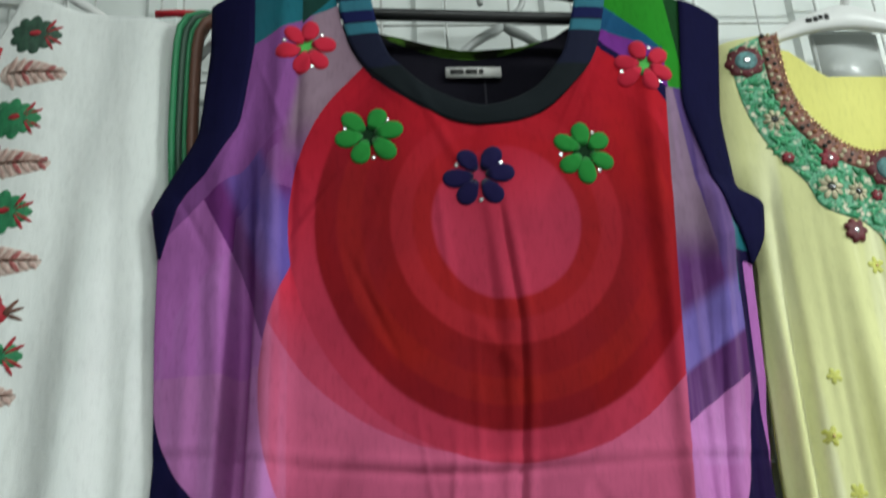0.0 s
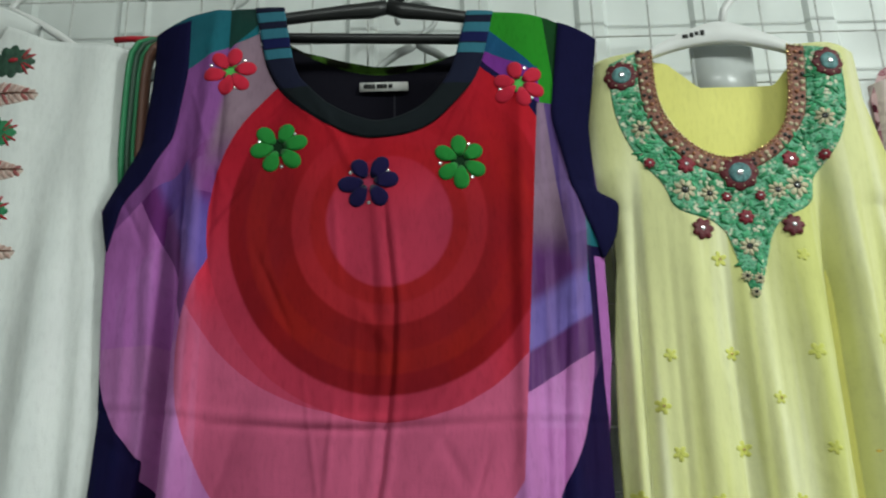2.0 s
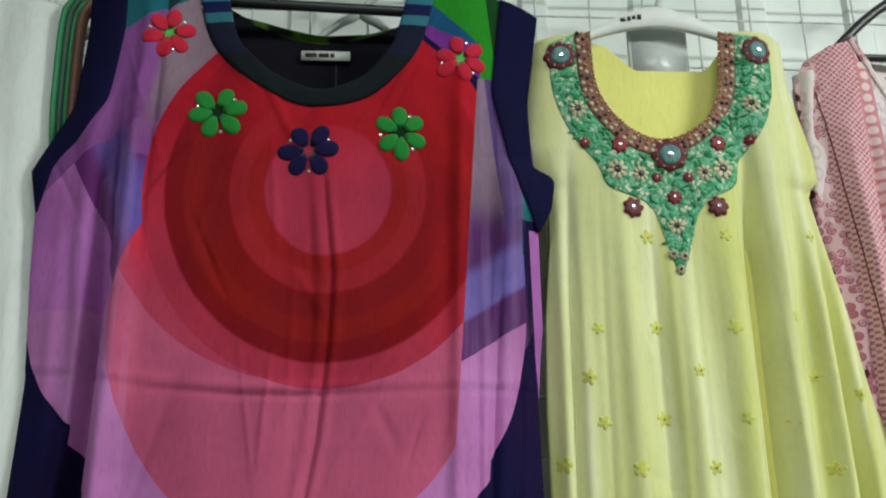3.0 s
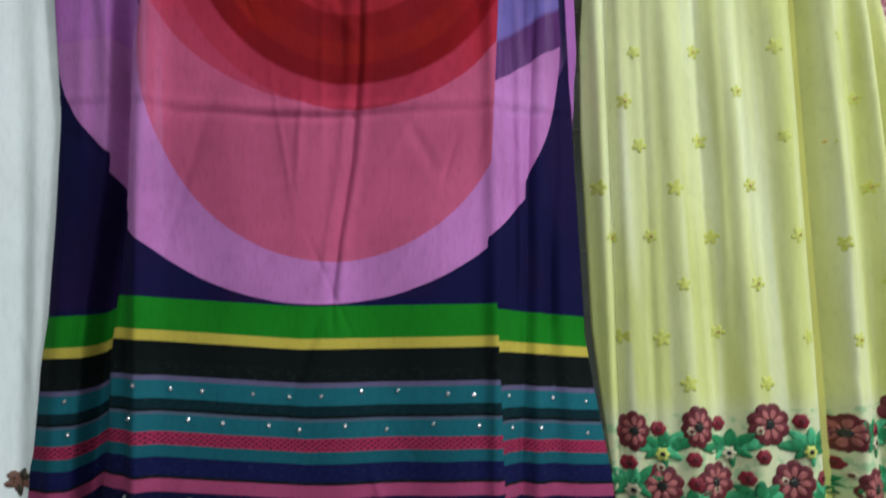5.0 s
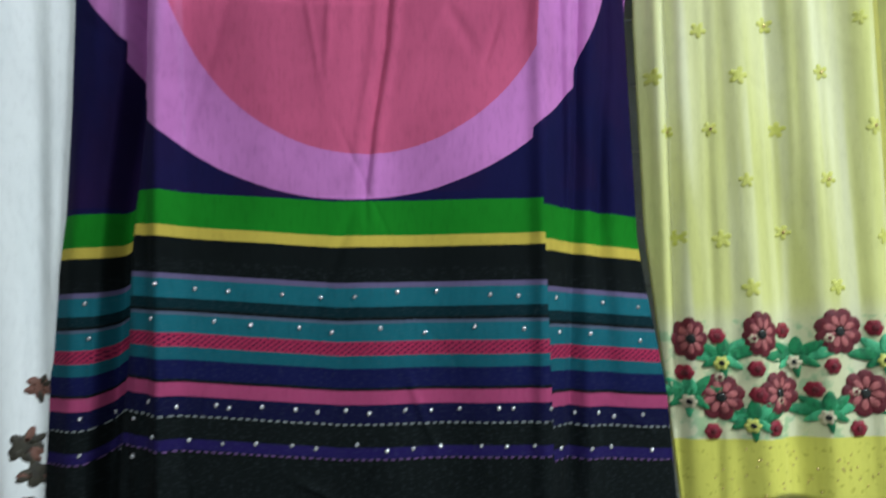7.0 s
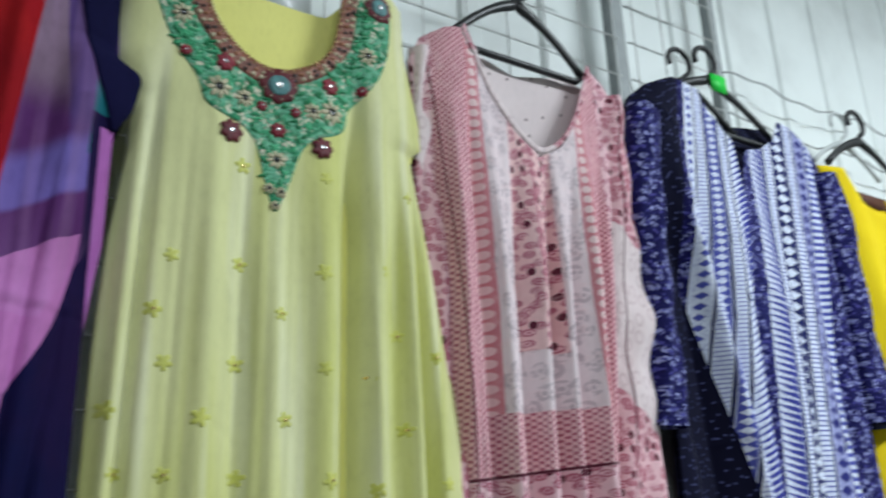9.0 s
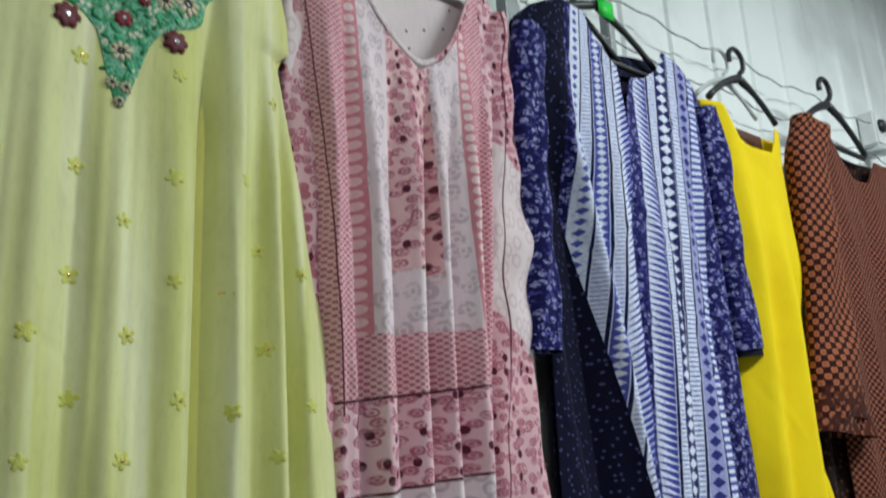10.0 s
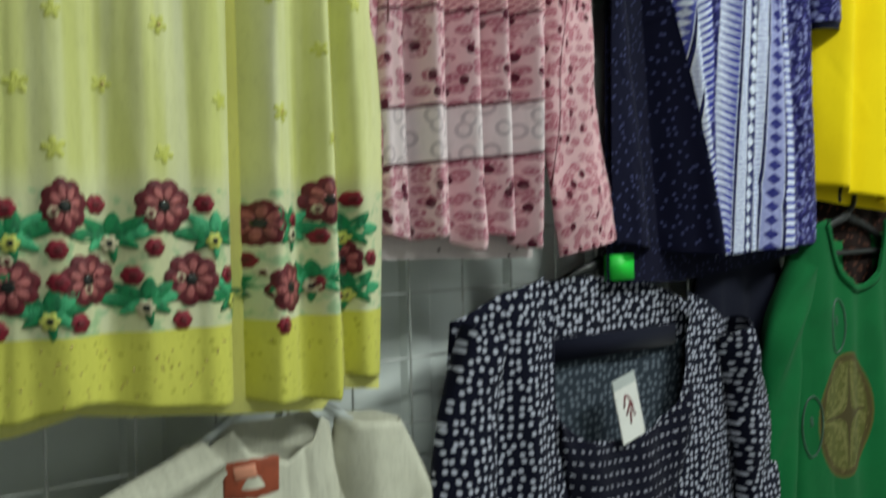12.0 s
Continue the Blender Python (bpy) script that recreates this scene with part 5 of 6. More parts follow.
def brown_blouse():
    ob = empty("blouse", 2.2, 0.785, 2.06, "brown and peach tooth-patterned blouse with ruffled sleeves", "blouse", "hanging long shirts")
    g = Garment([(1.2, 2.06), (2.1, 2.06)], [(1.2, 2.56), (2.1, 2.54)], 0.79, [(2.2, 1.95, 2.2, 1.2, 0.03, 0.012), (2.3, 1.95, 2.32, 1.2, 0.03, -0.012), (2.42, 1.9, 2.42, 1.2, 0.03, 0.012)], seed=51)
    g.panel("front", [(2.06, 2.06), (2.16, 2.09), (2.22, 2.03), (2.27, 1.985), (2.34, 1.985), (2.4, 2.05), (2.54, 2.06)], [(2.06, 1.25), (2.56, 1.25)], FINE, ob, 70, 70, "fine striped body", solid=0.001)
    g.panel("back", [(2.06, 2.06), (2.2, 2.085), (2.3, 2.05), (2.54, 2.06)], [(2.06, 1.24), (2.56, 1.24)], DARK_BROWN, ob, 30, 30, "dark brown back", back=0.03)
    sleeve("sleeve", [(2.075, 2.07, 0.05), (2.04, 1.98, 0.066), (2.03, 1.85, 0.07), (2.02, 1.7, 0.07), (2.005, 1.55, 0.078), (1.995, 1.44, 0.092)], 0.785, TOOTH, ob, 0.035, "tooth-patterned sleeve", 70, 48, 9, 0.004, True)
    sleeve("cuff_ruffle", [(1.995, 1.455, 0.092), (1.992, 1.43, 0.098), (1.99, 1.408, 0.105)], 0.785, TOOTH, ob, 0.04, "ruffled cuff", 14, 60, 10, 0.007, True)
    hanger(2.215, 2.225, 0.795, BLACK_PLASTIC, half=0.16, drop=0.09, label="black plastic hanger of the brown blouse", neck=0.016, thick=0.008)
    # longer dark skirt hanging behind
    sk = empty("long_skirt", 2.2, 0.82, 1.42, "dark brown dotted skirt hanging behind the blouse", "skirt")
    g2 = Garment([(0.7, 1.72), (1.45, 1.76)], [(0.7, 2.5), (1.45, 2.4)], 0.829, [(1.85, 1.4, 1.84, 0.8, 0.03, 0.008), (2.1, 1.4, 2.08, 0.8, 0.03, 0.012), (2.25, 1.4, 2.25, 0.8, 0.03, 0.012)], seed=52)
    g2.panel("front", [(1.76, 1.45), (2.4, 1.45)], [(1.72, 0.8), (2.5, 0.8)], DARK_BROWN, sk, 60, 40, solid=0.001)
    g2.panel("waist_band", [(1.76, 1.47), (2.4, 1.47)], [(1.76, 1.445), (2.4, 1.445)], DARK_BROWN, sk, 30, 5, solid=0.003)


brown_blouse()

# ---- the white embroidered dress ----
WHITE = cloth("white_cotton", lambda p: (p.base(c(228, 232, 230)), p.over(p.noise(30, 3, (1, 0.15)).step(0.45, 0.7) * 0.2, c(196, 206, 206))), vary=0.1, bump=0.3)
BEIGE_THREAD = thread("beige_thread", c(196, 168, 158), c(160, 122, 112))
PALE_THREAD = thread("pale_thread", c(214, 196, 186), c(190, 160, 150))
BROWN_THREAD = thread("brown_thread", c(112, 74, 60))
RED_THREAD = thread("red_thread", c(176, 26, 44))
LEAF_THREAD = thread("leaf_green_thread", c(34, 132, 84), c(20, 96, 62))
DARK_LEAF = thread("dark_leaf_thread", c(48, 84, 66), c(24, 52, 40))
OLIVE_THREAD = thread("olive_thread", c(56, 52, 38), c(30, 28, 22))


def white_dress():
    ob = empty("embroidered_dress", -0.4, 0.765, 2.09, "white cotton dress with red and green leaf embroidery", "dress", "hanging dresses")
    left = [(1.0, -0.68), (1.5, -0.64), (1.85, -0.63), (2.09, -0.62)]
    right = [(1.02, -0.165), (1.1, -0.162), (1.233, -0.150), (1.405, -0.138), (1.744, -0.13), (1.877, -0.13), (1.95, -0.135), (1.977, -0.138), (2.088, -0.146)]
    folds = [(-0.22, 1.95, -0.21, 1.06, 0.016, 0.006), (-0.19, 1.9, -0.18, 1.06, 0.010, -0.006), (-0.26, 1.8, -0.25, 1.06, 0.02, -0.005), (-0.32, 1.8, -0.3, 1.06, 0.02, 0.007), (-0.42, 1.8, -0.4, 1.06, 0.03, -0.006), (-0.165, 1.85, -0.165, 1.06, 0.007, 0.006)]
    g = Garment(left, right, 0.772, folds, seed=61, ripple=0.0018, creases=80, crumple=0.003)
    top = [(-0.62, 2.07), (-0.45, 2.10), (-0.40, 2.04), (-0.36, 1.99), (-0.335, 2.03), (-0.30, 2.115), (-0.25, 2.095), (-0.146, 2.087)]
    hem = [(-0.68, 1.05), (-0.4, 1.06), (-0.3, 1.085), (-0.25, 1.075), (-0.17, 1.055)]
    g.panel("front", top, hem, WHITE, ob, 130, 150, "white cotton front", solid=0.001)
    g.panel("back", [(-0.62, 2.07), (-0.45, 2.10), (-0.38, 2.09), (-0.30, 2.10), (-0.146, 2.087)], [(-0.68, 1.04), (-0.17, 1.045)], WHITE, ob, 40, 40, "white inside of the back", back=0.024)
    # front slit edges: a red line and a dark line
    for pts, mt in (([(-0.318, 2.05), (-0.325, 2.0), (-0.338, 1.93), (-0.345, 1.88)], RED_THREAD), ([(-0.335, 2.045), (-0.342, 2.0), (-0.348, 1.96)], OLIVE_THREAD)):
        q = along(pts, 24)
        bm = bmesh.new()
        sweep(bm, [(x, float(g.y(x, z)) - 0.001, z) for x, z in q], 0.0022, 6)
        part("slit_piping", bm, mt, ob, "stitched slit edge")
    mots = [(-0.283, 2.063, "dark"), (-0.287, 2.018, "fern"), (-0.293, 1.966, "leaf"), (-0.292, 1.917, "fern"), (-0.291, 1.866, "leaf"), (-0.291, 1.816, "fern"), (-0.296, 1.766, "rose"), (-0.286, 1.727, "leaf"),
            (-0.30, 1.69, "fern"), (-0.305, 1.645, "leaf")]
    for k, (x, z, kind_) in enumerate(mots):
        if kind_ == "fern":
            m = sewn("fern_motif", g, x - 0.016, z, petal_shape(0.066, 0.040, 0, 16, 0.55, -0.012), PALE_THREAD, ob, 0.0014, 0.0004, "beige stitched fern leaf")
            for j in range(7):
                for sgn in (-1, 1):
                    bx = x - 0.020 + 0.0078 * j
                    sewn("frond", g, bx, z, petal_shape(0.021 - 0.0018 * j, 0.0055, sgn * (66 - 4 * j), 8, 0.2), BLUSH_THREAD if (j + k) % 3 == 0 else BEIGE_THREAD, m, 0.0020, 0.0006)
            sewn("stem", g, x - 0.02, z, petal_shape(0.058, 0.0024, 2, 8), BROWN_THREAD, m, 0.0028, 0.0006)
        elif kind_ in ("leaf", "dark"):
            mt = LEAF_THREAD if kind_ == "leaf" else DARK_LEAF
            m = sewn("leaf_motif", g, x - 0.004, z, scallop(0.0235 if z > 1.74 else 0.016, 9, 0.22, 36), mt, ob, 0.0012, 0.001, "green stitched leaf with red heart")
            sewn("heart", g, x - 0.006, z, petal_shape(0.012, 0.006, 10, 10), RED_THREAD, m, 0.003, 0.0006)
            sewn("leaf_tip", g, x + 0.015, z, scallop(0.011, 5, 0.35, 24), mt, m, 0.0014, 0.0008)
            for a in (60, 30, -30, -60):
                sewn("tendril", g, x + 0.008, z, petal_shape(0.015, 0.0034, a, 8, 0.0, 0.006), RED_THREAD, m, 0.0016, 0.0007)
        else:
            m = sewn("rose_motif", g, x - 0.002, z, scallop(0.022, 6, 0.15, 36), RED_THREAD, ob, 0.0012, 0.0012, "red stitched rose")
            for rr in (0.015, 0.010, 0.005):
                sewn("rose_petal", g, x - 0.002, z, scallop(rr, 5, 0.2, 24, rr * 90), MAROON_THREAD if rr == 0.010 else RED_THREAD, m, 0.0026 + (0.02 - rr) * 0.06, 0.0006)
            for a in (50, 20, -20):
                sewn("tendril", g, x + 0.016, z, petal_shape(0.018, 0.004, a, 8, 0.2), BROWN_THREAD, m, 0.0016, 0.0007)
    # dark flower sprays near the hem
    r = random.Random(4)
    for x, z, s in ((-0.183, 1.235, 0.016), (-0.195, 1.178, 0.020), (-0.185, 1.15, 0.018), (-0.192, 1.115, 0.018), (-0.178, 1.09, 0.016)):
        m = sewn("hem_flower", g, x, z, scallop(s * 0.8, 5, 0.4, 30, r.uniform(0, 3)), OLIVE_THREAD if z < 1.2 else BROWN_THREAD, ob, 0.001, 0.001, "dark olive flower near the hem")
        for j in range(6):
            sewn("leaflet", g, x, z, petal_shape(s * r.uniform(0.4, 0.7), s * 0.42, r.uniform(0, 360), 8, 0.3, s * 0.4), OLIVE_THREAD if j % 2 else BROWN_THREAD, m, 0.0014, 0.0008)
    # white hanger wrapped by the collar
    hg = hanger(-0.31, 2.212, 0.792, CLEAR_WHITE_PLASTIC, half=0.11, drop=0.07, label="white plastic hanger of the white dress", neck=0.018, thick=0.0055, hook_r=0.024)
    bm = bmesh.new()
    n, rows = 24, []
    for i in range(n + 1):
        t = -1 + 2 * i / n
        x, zc = -0.355 + 0.095 * t, 2.135 - 0.018 * t * t - 0.01 * t
        h = 0.026 * (1 - 0.5 * t * t)
        rows.append([bm.verts.new((x, 0.782 + dy, zc + dz)) for dy, dz in ((-0.006, h * 0.7), (-0.010, 0), (-0.006, -h * 0.8), (0.0, -h), (0.004, 0), (0.0, h))])
    for a, b in zip(rows, rows[1:]):
        for k in range(6):
            bm.faces.new((a[k], a[(k + 1) % 6], b[(k + 1) % 6], b[k]))
    bm.faces.new(rows[0])
    bm.faces.new(rows[-1][::-1])
    part("shoulder_pad", bm, WHITE, hg, "white cloth wrapped shoulder")


white_dress()


def folded_neighbour():
    """A dark garment squeezed between the white and the ring dress: green piping, red print edge."""
    ob = empty("folded_dress", -0.14, 0.80, 2.09, "folded dress with green piping between two others", "dress")
    for k, (dx, mt, rr) in enumerate(((-0.004, LEAF_THREAD, 0.0035), (0.002, DARK_LEAF, 0.0035), (0.007, LEAF_THREAD, 0.003), (0.014, BROWN_THREAD, 0.006))):
        bm = bmesh.new()
        pts = along([(-0.10 + dx, 0.79, 2.10), (-0.128 + dx, 0.778 + 0.004 * k, 2.098), (-0.137 + dx, 0.774 + 0.004 * k, 2.08), (-0.139 + dx, 0.776 + 0.004 * k, 2.03), (-0.138 + dx, 0.776 + 0.004 * k, 1.94), (-0.12 + dx, 0.79 + 0.003 * k, 1.7)], 24)
        sweep(bm, [tuple(q) for q in pts], rr, 8, 1.6)
        part("piping" if k < 3 else "print_edge", bm, mt, ob, "green piping" if k < 3 else "red printed edge")
    hg = empty("clothes_hanger", -0.15, 0.80, 2.11, "red hanger arm beside the white dress", "hanger", "clothes hangers")
    bm = bmesh.new()
    sweep(bm, [(-0.172, 0.795, 2.106), (-0.15, 0.795, 2.107), (-0.11, 0.797, 2.106), (-0.05, 0.80, 2.09), (0.0, 0.80, 2.085)], 0.004, 8)
    part("arm", bm, RED_PLASTIC, hg)


folded_neighbour()
for hx, hz, hy in ((-0.035, 2.222, 0.825), (0.215, 2.178, 0.832)):
    hanger(hx, hz, hy, GREY_PLASTIC, half=0.1, drop=0.09, bar=False, label="grey translucent hanger behind the ring dress", neck=0.016, thick=0.005)


# ---- the lower row ----
def print_dots(p):
    p.base(c(15, 16, 34))
    p.over((p.cells(92, (1.0, 1.0), 0.5)).step(0.30, 0.22), c(190, 192, 208))


DOTS = cloth("dotted_navy_knit", print_dots, vary=0.15)


def print_dots_dim(p):
    p.base(c(15, 16, 32))
    p.over((p.w < 1.07) * 1.0, c(46, 54, 64))
    spot = p.cells(92, (1.0, 1.0), 0.6).step(0.33, 0.25)
    p.over(spot * (p.w < 1.07) * 0.5, c(130, 140, 152))
    p.over(spot * (p.w > 1.07), c(186, 188, 204))


DOTS_INSIDE = cloth("dotted_inside", print_dots_dim, vary=0.15)


def print_ruche(p):
    p.base(c(16, 16, 32))
    row = ((p.w + (p.u - 1.23).sq() * -0.9) * 66).frac()
    p.over(row.between(0.32, 0.54) * ((p.u * 520 + p.noise(60, 1) * 8).sin() > 0.25) * 0.8, c(170, 170, 184))


RUCHE = cloth("ruched_dotted_knit", print_ruche, vary=0.15)
TAG_CARD = plain("tag_card", (0.8, 0.79, 0.76, 1), 0.6)
TAG_INK = plain("tag_ink", c(120, 40, 50), 0.6)


def dotted_cardigan():
    ob = empty("cardigan", 1.22, 0.80, 1.17, "navy cardigan with white dots over a ruched top", "cardigan", "lower row garments")
    left = [(0.3, 0.95), (0.7, 0.955), (0.95, 0.965), (1.08, 0.95), (1.135, 0.955), (1.18, 1.02)]
    right = [(0.3, 1.50), (0.7, 1.50), (0.95, 1.49), (1.05, 1.485), (1.09, 1.475), (1.18, 1.40)]
    folds = [(1.05, 1.1, 1.06, 0.5, 0.02, 0.01), (1.12, 1.0, 1.12, 0.5, 0.02, -0.008), (1.38, 1.05, 1.38, 0.5, 0.02, 0.01), (1.44, 1.0, 1.43, 0.5, 0.015, -0.008), (1.2, 0.9, 1.2, 0.5, 0.02, 0.006)]
    g = Garment(left, right, 0.80, folds, seed=71, ripple=0.002, creases=50, crumple=0.003)
    neck = [(1.09, 1.176), (1.088, 1.10), (1.092, 1.04), (1.105, 0.99), (1.14, 0.965), (1.21, 0.955), (1.28, 0.962), (1.325, 0.99), (1.345, 1.04), (1.35, 1.10), (1.335, 1.15)]
    g.panel("front", [(0.955, 1.13), (1.02, 1.16)] + neck + [(1.40, 1.125), (1.475, 1.085)], [(0.95, 0.45), (1.50, 0.45)], DOTS, ob, 130, 110, "dotted front", solid=0.001)
    g.panel("back", [(0.955, 1.13), (1.09, 1.168), (1.17, 1.172), (1.25, 1.165), (1.335, 1.145), (1.475, 1.085)], [(0.95, 0.45), (1.50, 0.45)], DOTS_INSIDE, ob, 60, 60, "dotted inside of the back", back=0.026)
    g.strip("ruched_top", [(1.10, 0.975), (1.12, 0.9), (1.15, 0.80), (1.22, 0.75), (1.29, 0.80), (1.33, 0.9), (1.345, 0.975)], [(1.10, 1.0), (1.135, 0.968), (1.17, 0.957), (1.21, 0.953), (1.26, 0.957), (1.31, 0.975), (1.345, 1.005)], RUCHE, ob, 0.004, 60, 24, "ruched dark neckline", puff=0.006)
    sleeve("sleeve", [(0.985, 1.12, 0.03), (0.955, 1.02, 0.04), (0.945, 0.9, 0.045), (0.94, 0.7, 0.045), (0.935, 0.5, 0.042)], 0.80, DOTS, ob, 0.026, "dotted sleeve", seed=14, ripple=0.004)
    sleeve("sleeve", [(1.445, 1.085, 0.032), (1.485, 1.0, 0.04), (1.505, 0.9, 0.042), (1.525, 0.7, 0.042), (1.54, 0.5, 0.04)], 0.80, DOTS, ob, 0.026, "dotted sleeve", seed=15, ripple=0.004)
    bm = bmesh.new()
    slab(bm, 1.098, 1.345, 0.814, 0.819, 1.066, 1.096, 0.0015)
    part("hanging_band", bm, NIGHT, ob, "dark band across the inner back")
    # swing tag
    tag = empty("price_tag", 1.2, 0.79, 1.04, "white card swing tag on the cardigan", "price tag")
    turn = Matrix.Translation((1.2, 0.788, 1.045)) @ Matrix.Rotation(radians(-14), 4, "Y") @ Matrix.Translation((-1.2, -0.788, -1.045))
    bm = bmesh.new()
    slab(bm, 1.178, 1.222, 0.7865, 0.788, 0.955, 1.03, 0.0005)
    bm.transform(turn)
    card = part("card", bm, TAG_CARD, tag, smooth=False)
    bm = bmesh.new()
    slab(bm, 1.178, 1.222, 0.786, 0.7885, 1.028, 1.042, 0.0005)
    bm.transform(turn)
    part("card_top", bm, GREY_PLASTIC, tag, "grey tag top", smooth=False)
    for k, (dx, dz, a) in enumerate(((-0.006, 0.012, 20), (0.004, 0.010, -25), (-0.002, 0.0, 35), (0.006, -0.004, -15), (0.0, -0.012, 10))):
        bm = bmesh.new()
        slab(bm, -0.0012, 0.0012, -0.0004, 0.0004, -0.009, 0.009)
        bm.transform(turn @ pose(1.2 + dx, 0.786, 0.998 + dz, 0, a, 0))
        part("printed_stroke", bm, TAG_INK, card)
    hanger(1.215, 1.25, 0.834, BLACK_PLASTIC, half=0.17, drop=0.07, bar=False, label="black hanger with green sticker in the lower row", neck=0.012, thick=0.0065, tag=GREEN_TAG, tag_out=0.016)


dotted_cardigan()

GREEN_MEDAL = (1.775, 0.905)


def print_green(p):
    p.base(c(12, 96, 50))
    p.over(p.noise(12, 2).step(0.4, 0.7) * 0.3, c(9, 72, 38))
    dx, dz = (p.u - GREEN_MEDAL[0]), (p.w - GREEN_MEDAL[1])
    oval = ((dx / 0.092).sq() + (dz / 0.108).sq()).sqrt()
    p.over((oval < 1.0), c(84, 86, 42))
    p.over(oval.between(0.86, 0.96), c(74, 66, 36))
    p.over((oval < 0.9) * p.cells(70).between(0.15, 0.3) * 0.7, c(126, 120, 74))
    cross = (dx / 0.092).abs() * (dz / 0.108).abs()
    p.over((oval < 0.82) * (cross < 0.012), c(70, 62, 36))
    p.over((oval < 0.75) * cross.between(0.03, 0.06) * 0.6, c(120, 116, 72))


GREEN = cloth("green_knit", print_green, vary=0.1)
GREEN_DIM = cloth("green_knit_inside", lambda p: p.base(c(14, 104, 52)), vary=0.1)


def green_top():
    ob = empty("green_top", 1.78, 0.80, 1.19, "green knit top with an olive oval medallion print", "top", "lower row garments")
    left = [(0.3, 1.53), (0.9, 1.535), (1.09, 1.585), (1.16, 1.635), (1.25, 1.68)]
    right = [(0.3, 2.08), (1.0, 2.06), (1.14, 2.04), (1.25, 1.99)]
    g = Garment(left, right, 0.80, [(1.6, 1.05, 1.59, 0.5, 0.02, 0.012), (1.63, 1.05, 1.63, 0.5, 0.012, -0.012), (1.9, 1.0, 1.9, 0.5, 0.03, 0.01)], seed=81, ripple=0.002)
    neck = [(1.722, 1.24), (1.735, 1.19), (1.76, 1.15), (1.80, 1.125), (1.85, 1.125), (1.89, 1.15), (1.915, 1.19), (1.925, 1.24)]
    g.panel("front", [(1.68, 1.228)] + neck + [(1.99, 1.215)], [(1.53, 0.45), (2.08, 0.45)], GREEN, ob, 100, 90, "green knit front", solid=0.001)
    g.panel("back", [(1.68, 1.228), (1.74, 1.215), (1.82, 1.20), (1.90, 1.212), (1.99, 1.215)], [(1.53, 0.45), (2.08, 0.45)], GREEN_DIM, ob, 40, 40, "green inside of the back", back=0.03)
    bind = along(neck, 50)
    g.strip("neck_binding", bind, bind + np.array([0, -0.012]) + np.linspace(1, -1, 50)[:, None] * np.array([-0.010, 0]), GREEN, ob, 0.003, 50, 5, "green neck rib")
    sleeve("sleeve", [(1.645, 1.16, 0.03), (1.585, 1.06, 0.042), (1.56, 0.88, 0.048), (1.55, 0.6, 0.048)], 0.80, GREEN, ob, 0.024, "green sleeve", seed=17, ripple=0.004)
    # leaf-shaped stitched outlines with a dark heart
    for x, z, h in ((1.745, 1.06, 0.045), (1.67, 0.90, 0.05)):
        bm = bmesh.new()
        pts = [(x + 0.022 * math.sin(t), z + h * math.cos(t)) for t in [i * math.tau / 28 for i in range(29)]]
        sweep(bm, [(a, float(g.y(a, b)) - 0.001, b) for a, b in pts], 0.002, 6)
        lf = part("leaf_outline", bm, DARK_LEAF, ob, "dark stitched leaf outline")
        sewn("leaf_heart", g, x, z, petal_shape(0.018, 0.007, 100, 10), DARK_LEAF, lf, 0.001, 0.0006)
    hanger(1.82, 1.305, 0.818, BLACK_PLASTIC, half=0.14, drop=0.05, label="black hanger of the green top", neck=0.01, thick=0.006)


green_top()

LINEN = cloth("pale_linen", lambda p: (p.base(c(206, 204, 186)), p.over(p.noise(14, 3).step(0.4, 0.7) * 0.4, c(172, 170, 152))), vary=0.15, bump=0.6)
LEATHER = plain("brown_leather", c(150, 70, 44), 0.5, vary=0.5, scale=90)
PEACH = plain("peach_print", c(222, 150, 122), 0.6)


